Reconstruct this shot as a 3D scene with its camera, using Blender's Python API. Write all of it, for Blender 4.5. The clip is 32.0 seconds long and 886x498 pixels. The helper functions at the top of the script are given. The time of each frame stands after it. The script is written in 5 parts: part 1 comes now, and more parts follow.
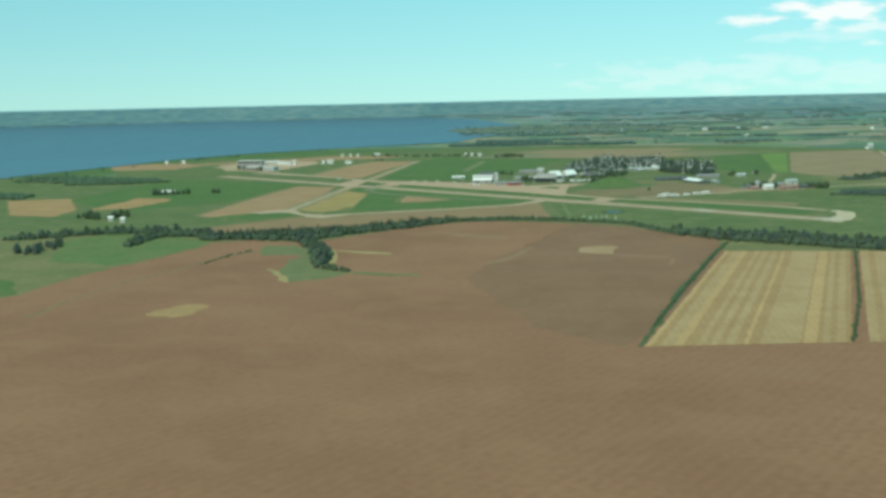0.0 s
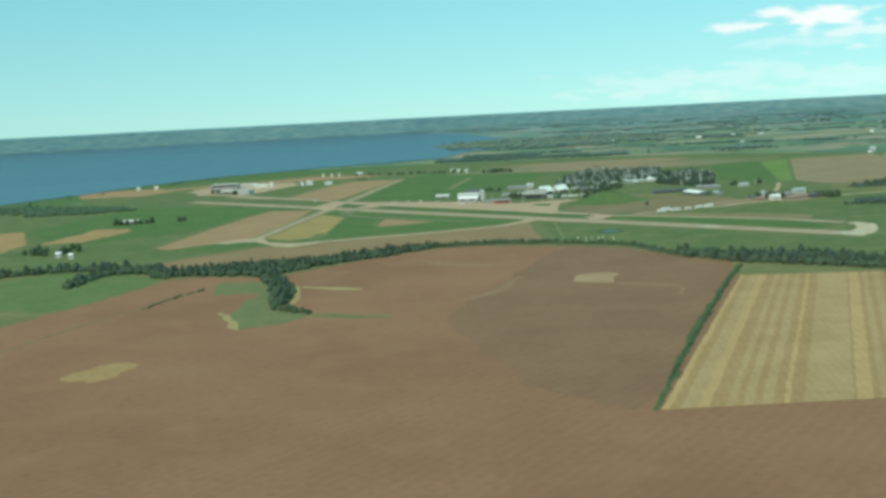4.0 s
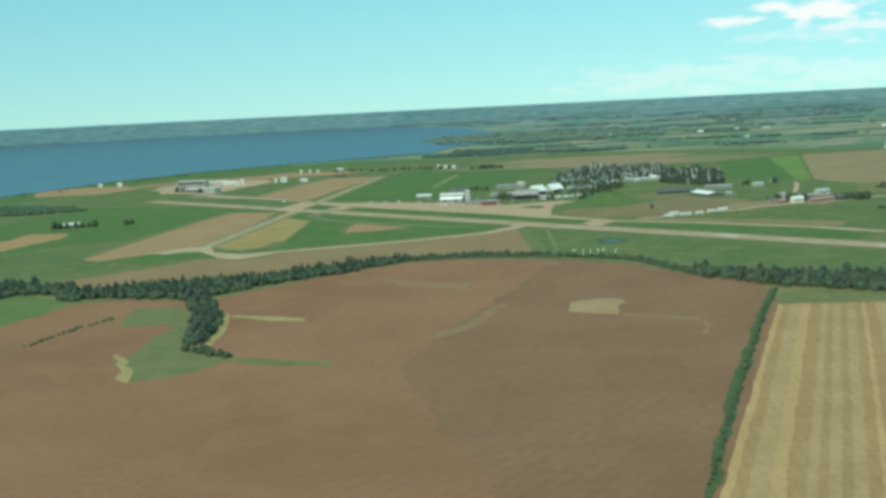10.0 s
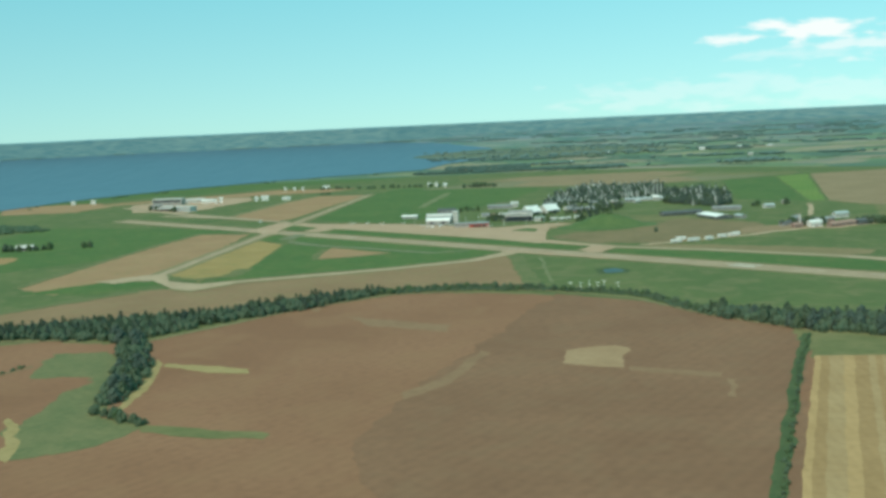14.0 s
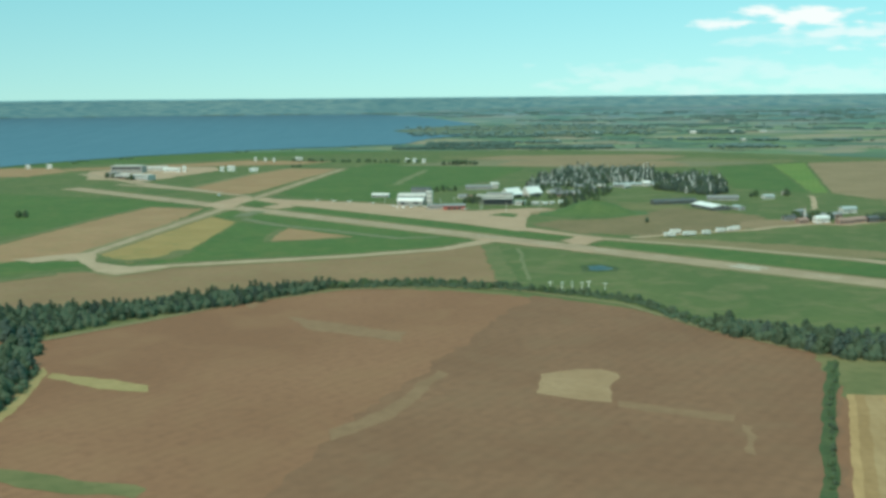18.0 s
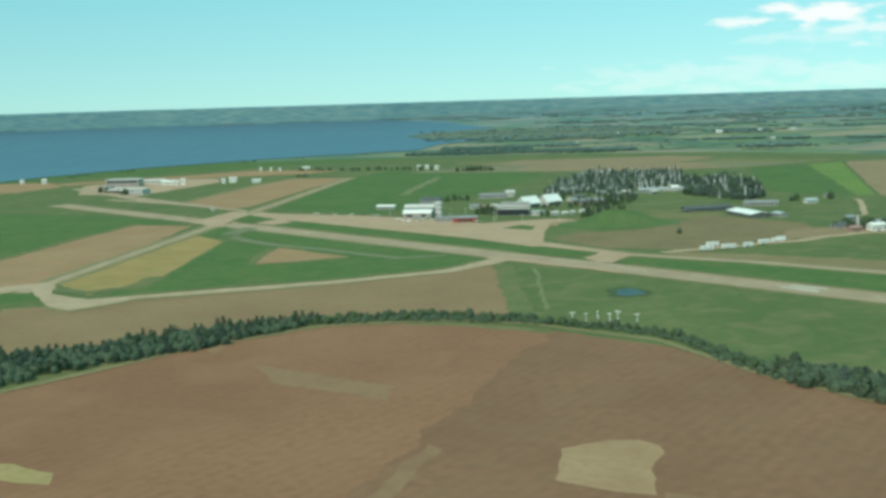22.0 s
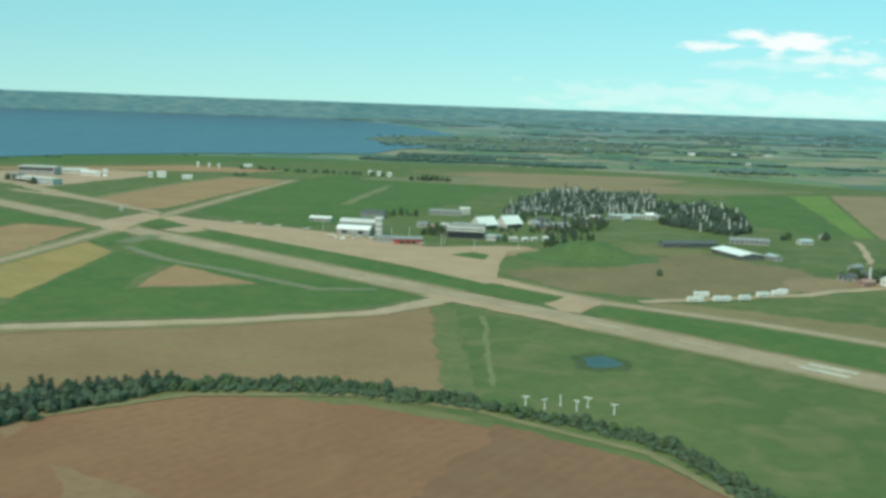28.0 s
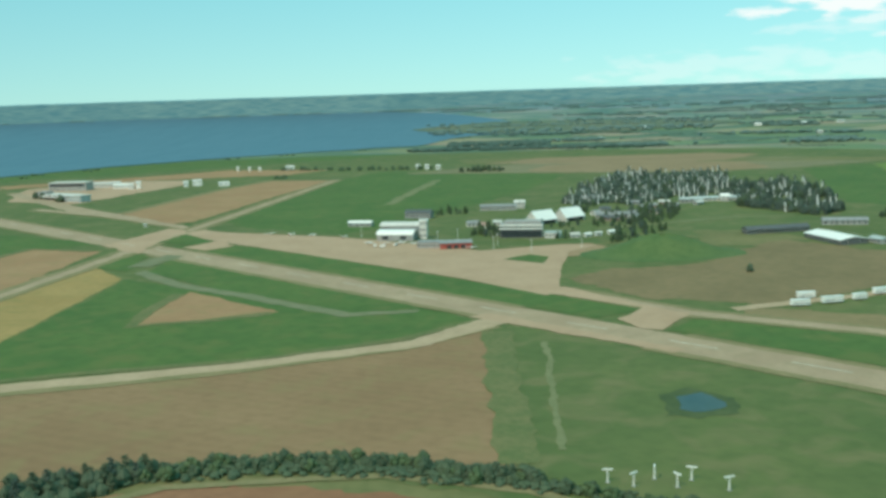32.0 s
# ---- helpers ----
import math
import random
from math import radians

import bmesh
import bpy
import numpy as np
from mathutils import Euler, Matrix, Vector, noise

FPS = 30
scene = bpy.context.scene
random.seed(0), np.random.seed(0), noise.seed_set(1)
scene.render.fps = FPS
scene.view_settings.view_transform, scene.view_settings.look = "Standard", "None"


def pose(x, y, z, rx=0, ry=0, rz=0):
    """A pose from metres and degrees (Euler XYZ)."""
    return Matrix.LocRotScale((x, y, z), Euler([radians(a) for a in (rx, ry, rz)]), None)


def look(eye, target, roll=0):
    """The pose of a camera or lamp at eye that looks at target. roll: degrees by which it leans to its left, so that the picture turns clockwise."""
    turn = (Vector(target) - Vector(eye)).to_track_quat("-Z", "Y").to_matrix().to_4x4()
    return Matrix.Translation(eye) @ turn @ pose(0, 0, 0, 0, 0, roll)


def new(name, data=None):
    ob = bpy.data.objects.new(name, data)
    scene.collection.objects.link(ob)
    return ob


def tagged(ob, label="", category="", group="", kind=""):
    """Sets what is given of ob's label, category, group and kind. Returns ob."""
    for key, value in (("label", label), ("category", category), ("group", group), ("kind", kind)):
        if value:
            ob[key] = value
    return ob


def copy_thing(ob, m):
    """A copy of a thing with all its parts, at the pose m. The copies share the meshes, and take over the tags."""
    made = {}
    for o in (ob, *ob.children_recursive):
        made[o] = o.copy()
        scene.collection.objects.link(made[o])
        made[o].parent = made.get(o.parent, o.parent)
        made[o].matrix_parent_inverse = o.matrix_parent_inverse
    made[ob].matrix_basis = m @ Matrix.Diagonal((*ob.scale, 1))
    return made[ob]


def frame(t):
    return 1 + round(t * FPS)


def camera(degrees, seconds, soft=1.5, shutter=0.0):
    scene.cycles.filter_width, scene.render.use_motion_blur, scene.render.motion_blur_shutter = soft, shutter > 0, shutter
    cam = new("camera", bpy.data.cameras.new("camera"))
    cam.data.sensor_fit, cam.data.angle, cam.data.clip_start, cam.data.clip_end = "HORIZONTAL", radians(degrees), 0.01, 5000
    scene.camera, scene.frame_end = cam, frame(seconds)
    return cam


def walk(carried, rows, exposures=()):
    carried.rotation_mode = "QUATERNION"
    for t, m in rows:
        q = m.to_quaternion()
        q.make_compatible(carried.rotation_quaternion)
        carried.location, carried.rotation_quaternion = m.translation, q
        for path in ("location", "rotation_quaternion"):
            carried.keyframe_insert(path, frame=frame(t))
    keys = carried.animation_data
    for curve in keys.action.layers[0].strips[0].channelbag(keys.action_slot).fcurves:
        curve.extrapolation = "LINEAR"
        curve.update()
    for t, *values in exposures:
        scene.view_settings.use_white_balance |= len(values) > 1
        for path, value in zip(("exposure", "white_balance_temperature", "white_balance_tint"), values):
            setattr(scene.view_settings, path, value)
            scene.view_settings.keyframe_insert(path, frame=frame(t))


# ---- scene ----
cam = camera(45.0, 32.0, soft=3.4, shutter=0.5)
# seconds, eye x, y, z, yaw to the left, pitch up, roll
ROWS = [
    (0, 0.0, 0.0, 152.4, -0.00, -7.94, -1.22),
    (0.5, 1.8, 16.2, 152.1, 0.12, -7.79, -1.39),
    (1, 3.6, 32.4, 151.8, 0.13, -7.71, -1.52),
    (1.5, 5.5, 48.5, 151.5, 0.00, -7.45, -2.04),
    (2, 7.3, 64.6, 151.1, 0.24, -7.25, -2.10),
    (2.5, 9.3, 80.6, 150.8, 0.07, -7.72, -1.89),
    (4.5, 17.2, 144.4, 149.2, -0.61, -7.02, -3.24),
    (5, 19.2, 160.2, 148.8, -1.05, -7.02, -3.16),
    (5.5, 21.3, 176.1, 148.4, -2.40, -7.67, -2.28),
    (6, 23.3, 191.8, 148.0, -3.92, -8.23, -0.99),
    (6.5, 25.4, 207.6, 147.6, -4.25, -8.62, -0.02),
    (7, 27.5, 223.3, 147.1, -3.27, -8.42, -0.67),
    (7.5, 29.7, 238.9, 146.7, -2.41, -8.52, 0.84),
    (8, 31.8, 254.6, 146.3, -1.45, -8.72, -1.46),
    (8.5, 34.0, 270.2, 145.8, -0.10, -8.16, -3.49),
    (9, 36.1, 285.7, 145.4, 0.03, -7.63, -3.79),
    (9.5, 38.3, 301.3, 144.9, -0.56, -7.66, -3.21),
    (10, 40.5, 316.8, 144.4, -0.62, -7.49, -2.79),
    (10.5, 42.7, 332.3, 144.0, -0.61, -7.88, -2.48),
    (11, 44.9, 347.7, 143.5, -0.36, -7.76, -2.63),
    (11.5, 47.1, 363.1, 143.1, -0.13, -6.95, -3.13),
    (12, 49.3, 378.5, 142.6, -0.29, -6.83, -3.56),
    (12.5, 51.5, 393.9, 142.1, -0.25, -7.02, -2.36),
    (13, 53.7, 409.2, 141.7, -1.19, -6.93, -2.22),
    (13.5, 55.9, 424.6, 141.2, -1.26, -6.50, -3.21),
    (14, 58.1, 439.8, 140.7, -0.81, -6.63, -2.57),
    (14.5, 60.4, 455.1, 140.3, -0.55, -6.99, -2.69),
    (16.5, 69.2, 516.0, 138.5, -0.81, -7.41, -6.40),
    (17, 71.4, 531.2, 138.0, -1.52, -7.82, -4.16),
    (17.5, 73.5, 546.3, 137.6, -2.05, -8.22, -0.50),
    (18, 75.7, 561.4, 137.2, -1.69, -8.00, -0.49),
    (18.5, 77.8, 576.5, 136.7, -1.06, -8.07, -0.59),
    (19, 80.0, 591.6, 136.3, -0.71, -8.07, 0.14),
    (19.5, 82.1, 606.7, 135.9, -0.59, -7.94, 1.66),
    (20, 84.2, 621.8, 135.5, -0.76, -7.90, 2.89),
    (20.5, 86.3, 636.8, 135.1, -0.50, -7.90, 0.98),
    (21, 88.4, 651.9, 134.8, 0.03, -7.52, -0.69),
    (21.5, 90.4, 666.9, 134.4, 0.28, -7.43, -1.60),
    (22, 92.5, 681.9, 134.0, -0.51, -7.74, -1.71),
    (22.5, 94.5, 696.9, 133.7, -0.95, -7.90, -3.31),
    (23, 96.5, 711.9, 133.3, -1.75, -8.51, -2.59),
    (23.5, 98.4, 726.9, 133.0, -2.57, -9.49, -3.73),
    (24, 100.4, 741.9, 132.7, -1.56, -10.02, -4.51),
    (24.5, 102.3, 756.9, 132.4, -0.45, -9.46, -6.28),
    (25, 104.2, 771.8, 132.1, -1.08, -9.02, -3.84),
    (25.5, 106.0, 786.8, 131.9, -2.49, -8.56, -2.96),
    (26, 107.8, 801.7, 131.6, -3.34, -8.17, -2.12),
    (26.5, 109.6, 816.7, 131.4, -2.47, -8.08, -2.66),
    (28.5, 116.4, 876.4, 130.6, -2.75, -7.37, 2.90),
    (29, 118.0, 891.4, 130.4, -2.73, -8.24, 2.96),
    (29.5, 119.6, 906.3, 130.3, -2.81, -8.57, 1.41),
    (30, 121.1, 921.2, 130.2, -2.66, -8.58, 1.03),
    (30.5, 122.6, 936.2, 130.1, -1.83, -9.18, 2.06),
    (31, 124.1, 951.1, 130.0, -0.75, -8.90, 0.98),
    (31.5, 125.5, 966.1, 130.0, -0.11, -8.36, -0.30),
    (32, 126.8, 981.0, 129.9, 0.56, -8.16, -1.81),
]
walk(cam, [(t, pose(x, y, z, 90 + pitch, 0, yaw) @ pose(0, 0, 0, 0, 0, roll)) for t, x, y, z, yaw, pitch, roll in ROWS],
     exposures=[(0, 0.29, 5900, 6), (32, 0.29, 5900, 6)])

# ---- world and sun ----
SUN_EL, SUN_AZ = 48.0, -142.0     # degrees up, and to the right of the flight direction (minus: left)
world = bpy.data.worlds.new("sky")
scene.world = world
world.use_nodes = True
wn, wl = world.node_tree.nodes, world.node_tree.links
for n in list(wn):
    wn.remove(n)
sky = wn.new("ShaderNodeTexSky")
sky.sky_type, sky.sun_disc = "NISHITA", False
sky.sun_elevation, sky.sun_rotation = radians(SUN_EL), radians(SUN_AZ)
sky.air_density, sky.dust_density, sky.ozone_density = 0.6, 0.1, 4.0
coord = wn.new("ShaderNodeTexCoord")
split = wn.new("ShaderNodeSeparateXYZ")
wl.new(coord.outputs["Generated"], split.inputs[0])
puffs = wn.new("ShaderNodeTexNoise")
puffs.inputs["Scale"].default_value, puffs.inputs["Detail"].default_value = 1.0, 7.0
stretch = wn.new("ShaderNodeMapping")
stretch.inputs["Scale"].default_value = (34.0, 34.0, 120.0)
wl.new(coord.outputs["Generated"], stretch.inputs[0])
wl.new(stretch.outputs[0], puffs.inputs["Vector"])
edge = wn.new("ShaderNodeMapRange")
edge.inputs["From Min"].default_value, edge.inputs["From Max"].default_value = 0.18, 0.52
wl.new(puffs.outputs["Fac"], edge.inputs["Value"])
ragged = wn.new("ShaderNodeMapRange")
for key, value in (("From Min", 0.3), ("From Max", 0.7), ("To Min", 0.75), ("To Max", -0.75)):
    ragged.inputs[key].default_value = value
wl.new(puffs.outputs["Fac"], ragged.inputs["Value"])
# fair-weather clouds to the right of the flight direction: x and z of the middle, half width, half height, cover
bank = None
for cx, cz, cw, ch, cover in ((0.345, 0.0675, 0.046, 0.0085, 1.0), (0.292, 0.0640, 0.028, 0.0048, 0.9), (0.387, 0.0540, 0.050, 0.0055, 0.65), (0.350, 0.0480, 0.055, 0.0050, 0.32), (0.420, 0.0425, 0.045, 0.0070, 0.7), (0.27, 0.0180, 0.13, 0.013, 0.30), (0.40, 0.0160, 0.10, 0.012, 0.30)):
    shift = wn.new("ShaderNodeMapping")
    shift.vector_type = "TEXTURE"
    shift.inputs["Location"].default_value, shift.inputs["Scale"].default_value = (cx, 0.95, cz), (cw, 1.2, ch)
    wl.new(coord.outputs["Generated"], shift.inputs[0])
    reach = wn.new("ShaderNodeVectorMath")
    reach.operation = "LENGTH"
    wl.new(shift.outputs[0], reach.inputs[0])
    torn = wn.new("ShaderNodeMath")
    wl.new(reach.outputs["Value"], torn.inputs[0])
    wl.new(ragged.outputs[0], torn.inputs[1])
    fade = wn.new("ShaderNodeMapRange")
    fade.inputs["From Min"].default_value, fade.inputs["From Max"].default_value = 1.2, 0.5
    fade.inputs["To Max"].default_value = cover
    wl.new(torn.outputs[0], fade.inputs["Value"])
    if bank is None:
        bank = fade.outputs[0]
    else:
        more = wn.new("ShaderNodeMath")
        more.operation = "MAXIMUM"
        wl.new(bank, more.inputs[0])
        wl.new(fade.outputs[0], more.inputs[1])
        bank = more.outputs[0]
veil = wn.new("ShaderNodeMath")
veil.operation = "MULTIPLY"
wl.new(bank, veil.inputs[0])
wl.new(edge.outputs[0], veil.inputs[1])
cloud_mix = wn.new("ShaderNodeMixRGB")
cloud_mix.inputs["Color2"].default_value = (6.6, 6.5, 5.9, 1)
wl.new(veil.outputs[0], cloud_mix.inputs["Fac"])
# thin pale haze over the whole sky, whiter towards the horizon
rise = wn.new("ShaderNodeMapRange")
rise.inputs["From Min"].default_value, rise.inputs["From Max"].default_value = 0.0, 0.16
wl.new(split.outputs["Z"], rise.inputs["Value"])
haze = wn.new("ShaderNodeValToRGB")
haze.color_ramp.elements[0].color, haze.color_ramp.elements[1].color = (0.345, 0.615, 0.500, 1), (0.185, 0.515, 0.512, 1)
wl.new(rise.outputs[0], haze.inputs[0])
bright = wn.new("ShaderNodeVectorMath")
bright.operation = "SCALE"
across = wn.new("ShaderNodeMapRange")
for key, value in (("From Min", -0.4), ("From Max", 0.4), ("To Min", 8.1), ("To Max", 9.9)):
    across.inputs[key].default_value = value
wl.new(split.outputs["X"], across.inputs["Value"])
wl.new(across.outputs[0], bright.inputs["Scale"])
wl.new(haze.outputs[0], bright.inputs[0])
thin = wn.new("ShaderNodeMixRGB")
thin.inputs["Fac"].default_value = 0.86
wl.new(sky.outputs[0], thin.inputs["Color1"])
wl.new(bright.outputs[0], thin.inputs["Color2"])
wl.new(thin.outputs[0], cloud_mix.inputs["Color1"])
back = wn.new("ShaderNodeBackground")
back.inputs["Strength"].default_value = 0.125
wl.new(cloud_mix.outputs[0], back.inputs["Color"])
wout = wn.new("ShaderNodeOutputWorld")
wl.new(back.outputs[0], wout.inputs["Surface"])

sun_data = bpy.data.lights.new("sun", "SUN")
sun_data.energy, sun_data.angle, sun_data.color = 2.5, radians(0.5), (1.0, 0.885, 0.73)
sun = new("sun", sun_data)
sun.matrix_world = look((0, 0, 600), (-100 * math.sin(radians(SUN_AZ)), -100 * math.cos(radians(SUN_AZ)), 600 - 100 * math.tan(radians(SUN_EL))))

# ---- materials ----


def node_mat(name):
    m = bpy.data.materials.new(name)
    m.use_nodes = True
    t = m.node_tree
    return m, t.nodes, t.links, t.nodes["Principled BSDF"]


def rgb(c):
    return (c[0], c[1], c[2], 1)


def mottled(name, c1, c2, c3=None, big=90.0, fine=6.0, rough=0.95, bump=0.3, rows=None, spec=0.2, wear=None):
    """A ground or wall surface: two colours blended over large stains, a third in fine grain, optional tilled rows (spacing, degrees)."""
    m, n, l, bsdf = node_mat(name)
    tc = n.new("ShaderNodeTexCoord")
    a, b = n.new("ShaderNodeTexNoise"), n.new("ShaderNodeTexNoise")
    a.inputs["Scale"].default_value, a.inputs["Detail"].default_value = 1.0 / big, 5.0
    b.inputs["Scale"].default_value, b.inputs["Detail"].default_value = 1.0 / fine, 4.0
    for q in (a, b):
        l.new(tc.outputs["Object"], q.inputs["Vector"])
    ra = n.new("ShaderNodeValToRGB")
    ra.color_ramp.elements[0].position, ra.color_ramp.elements[1].position = 0.36, 0.66
    ra.color_ramp.elements[0].color, ra.color_ramp.elements[1].color = rgb(c1), rgb(c2)
    l.new(a.outputs["Fac"], ra.inputs[0])
    mix = n.new("ShaderNodeMixRGB")
    mix.inputs["Color2"].default_value = rgb(c3 or [0.6 * v for v in c1])
    l.new(ra.outputs[0], mix.inputs["Color1"])
    rb = n.new("ShaderNodeMapRange")
    rb.inputs["From Min"].default_value, rb.inputs["From Max"].default_value, rb.inputs["To Max"].default_value = 0.42, 0.8, 0.75
    l.new(b.outputs["Fac"], rb.inputs["Value"])
    l.new(rb.outputs[0], mix.inputs["Fac"])
    c = n.new("ShaderNodeTexNoise")
    c.inputs["Scale"].default_value, c.inputs["Detail"].default_value, c.inputs["Distortion"].default_value = 3.6 / big, 3.0, 0.8
    l.new(tc.outputs["Object"], c.inputs["Vector"])
    rc = n.new("ShaderNodeMapRange")
    rc.inputs["From Min"].default_value, rc.inputs["From Max"].default_value, rc.inputs["To Max"].default_value = 0.48, 0.70, 0.65
    l.new(c.outputs["Fac"], rc.inputs["Value"])
    worn = n.new("ShaderNodeMixRGB")
    worn.inputs["Color2"].default_value = rgb(wear or c2)
    l.new(rc.outputs[0], worn.inputs["Fac"])
    l.new(mix.outputs[0], worn.inputs["Color1"])
    last, height = worn.outputs[0], b.outputs["Fac"]
    if rows:
        mp = n.new("ShaderNodeMapping")
        mp.inputs["Rotation"].default_value = (0, 0, radians(rows[1]))
        l.new(tc.outputs["Object"], mp.inputs[0])
        w = n.new("ShaderNodeTexWave")
        w.inputs["Scale"].default_value, w.inputs["Distortion"].default_value = 0.314 / rows[0], 1.5
        w.inputs["Detail"].default_value, w.inputs["Detail Scale"].default_value = 2.0, 0.4
        l.new(mp.outputs[0], w.inputs["Vector"])
        dark = n.new("ShaderNodeMixRGB")
        dark.blend_type = "MULTIPLY"
        dark.inputs["Color2"].default_value = (0.955, 0.95, 0.945, 1)
        l.new(w.outputs["Fac"], dark.inputs["Fac"])
        l.new(last, dark.inputs["Color1"])
        last = dark.outputs[0]
    l.new(last, bsdf.inputs["Base Color"])
    bsdf.inputs["Roughness"].default_value = rough
    bsdf.inputs["Specular IOR Level"].default_value = spec
    bp = n.new("ShaderNodeBump")
    bp.inputs["Strength"].default_value, bp.inputs["Distance"].default_value = bump, 0.3
    l.new(height, bp.inputs["Height"])
    l.new(bp.outputs[0], bsdf.inputs["Normal"])
    return m


def foliage(name, c1, c2):
    m, n, l, bsdf = node_mat(name)
    info, geo = n.new("ShaderNodeObjectInfo"), n.new("ShaderNodeNewGeometry")
    add = n.new("ShaderNodeMath")
    add.operation = "MULTIPLY_ADD"
    l.new(geo.outputs["Random Per Island"], add.inputs[0])
    add.inputs[1].default_value = 0.6
    half = n.new("ShaderNodeMath")
    half.operation = "MULTIPLY"
    half.inputs[1].default_value = 0.4
    l.new(info.outputs["Random"], half.inputs[0])
    l.new(half.outputs[0], add.inputs[2])
    r = n.new("ShaderNodeValToRGB")
    r.color_ramp.elements[0].color, r.color_ramp.elements[1].color = rgb(c1), rgb(c2)
    l.new(add.outputs[0], r.inputs[0])
    l.new(r.outputs[0], bsdf.inputs["Base Color"])
    bsdf.inputs["Roughness"].default_value = 0.75
    bsdf.inputs["Specular IOR Level"].default_value = 0.25
    return m


def painted(name, c, dirt=0.8, rough=0.5, metal=0.0, scale=3.0):
    m, n, l, bsdf = node_mat(name)
    tc = n.new("ShaderNodeTexCoord")
    a, b = n.new("ShaderNodeTexNoise"), n.new("ShaderNodeTexNoise")
    a.inputs["Scale"].default_value, a.inputs["Detail"].default_value = 1.0 / scale, 6.0
    b.inputs["Scale"].default_value = 8.0 / scale
    for q in (a, b):
        l.new(tc.outputs["Object"], q.inputs["Vector"])
    r = n.new("ShaderNodeValToRGB")
    r.color_ramp.elements[0].position, r.color_ramp.elements[1].position = 0.3, 0.62
    r.color_ramp.elements[0].color, r.color_ramp.elements[1].color = rgb([v * dirt for v in c]), rgb(c)
    l.new(a.outputs["Fac"], r.inputs[0])
    l.new(r.outputs[0], bsdf.inputs["Base Color"])
    mr = n.new("ShaderNodeMapRange")
    mr.inputs["To Min"].default_value, mr.inputs["To Max"].default_value = rough - 0.12, rough + 0.12
    l.new(b.outputs["Fac"], mr.inputs["Value"])
    l.new(mr.outputs[0], bsdf.inputs["Roughness"])
    bsdf.inputs["Metallic"].default_value = metal
    return m


GREEN = mottled("meadow_grass", (0.096, 0.124, 0.038), (0.129, 0.145, 0.047), (0.076, 0.101, 0.031), big=90, fine=8, wear=(0.188, 0.160, 0.070))
LUSH = mottled("lush_grass", (0.074, 0.124, 0.031), (0.099, 0.143, 0.036), (0.056, 0.096, 0.024), big=70, fine=8, wear=(0.134, 0.141, 0.043))
CROP = mottled("yellow_green_crop", (0.132, 0.194, 0.042), (0.173, 0.213, 0.050), (0.100, 0.160, 0.034), big=120, fine=7, rows=(9, 20))
OLIVE = mottled("olive_grass", (0.140, 0.138, 0.050), (0.205, 0.170, 0.070), (0.103, 0.112, 0.039), big=60, fine=6)
SOIL = mottled("ploughed_soil", (0.240, 0.112, 0.057), (0.292, 0.142, 0.074), (0.203, 0.096, 0.051), big=140, fine=5, rows=(7, 36), wear=(0.276, 0.141, 0.071))
SOIL2 = mottled("drilled_soil", (0.250, 0.148, 0.074), (0.292, 0.176, 0.090), (0.212, 0.128, 0.063), big=70, fine=6, rows=(8, -62), wear=(0.250, 0.178, 0.080))
STUBBLE = mottled("stubble", (0.412, 0.245, 0.104), (0.474, 0.288, 0.128), (0.344, 0.206, 0.086), big=40, fine=4, rows=(5, 8))
STUBBLE2 = mottled("bleached_stubble", (0.325, 0.188, 0.078), (0.376, 0.222, 0.096), (0.266, 0.153, 0.065), big=40, fine=4, rows=(5, 8))
OCHRE = mottled("ochre_grass", (0.316, 0.204, 0.072), (0.362, 0.236, 0.088), (0.254, 0.175, 0.060), big=60, fine=6, wear=(0.232, 0.188, 0.064))
TAN = mottled("dry_tan_grass", (0.318, 0.178, 0.088), (0.366, 0.215, 0.108), (0.268, 0.156, 0.077), big=60, fine=7, wear=(0.262, 0.186, 0.082))
ASPHALT = mottled("weathered_pale_runway", (0.350, 0.240, 0.146), (0.435, 0.308, 0.192), (0.30, 0.21, 0.13), big=35, fine=3, rough=0.9, bump=0.1, wear=(0.29, 0.216, 0.122))
CONCRETE = mottled("sandy_apron_concrete", (0.400, 0.255, 0.152), (0.455, 0.300, 0.185), (0.35, 0.23, 0.143), big=40, fine=4, rough=0.9, bump=0.1)
DIRT = mottled("dirt_track", (0.385, 0.268, 0.160), (0.466, 0.328, 0.204), (0.325, 0.225, 0.136), big=25, fine=3)
HILLS = mottled("hazy_far_country", (0.125, 0.190, 0.200), (0.165, 0.225, 0.215), (0.110, 0.170, 0.185), big=300, fine=35)
# no light source: bluish colour and glow imitate haze on the horizon
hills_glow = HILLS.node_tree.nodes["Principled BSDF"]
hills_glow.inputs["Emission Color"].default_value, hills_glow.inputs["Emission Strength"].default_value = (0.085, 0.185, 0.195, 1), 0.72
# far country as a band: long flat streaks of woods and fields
SHORE, hn, hl, hb = node_mat("hazy_shore")
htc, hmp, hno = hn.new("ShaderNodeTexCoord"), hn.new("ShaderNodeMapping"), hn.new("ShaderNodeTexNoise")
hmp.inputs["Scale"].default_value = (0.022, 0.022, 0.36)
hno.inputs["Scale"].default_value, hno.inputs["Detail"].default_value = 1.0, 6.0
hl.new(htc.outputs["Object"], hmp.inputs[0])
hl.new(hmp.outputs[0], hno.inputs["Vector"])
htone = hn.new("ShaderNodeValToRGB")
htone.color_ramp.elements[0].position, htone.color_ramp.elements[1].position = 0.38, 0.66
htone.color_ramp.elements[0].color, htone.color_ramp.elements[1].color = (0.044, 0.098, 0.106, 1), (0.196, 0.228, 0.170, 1)
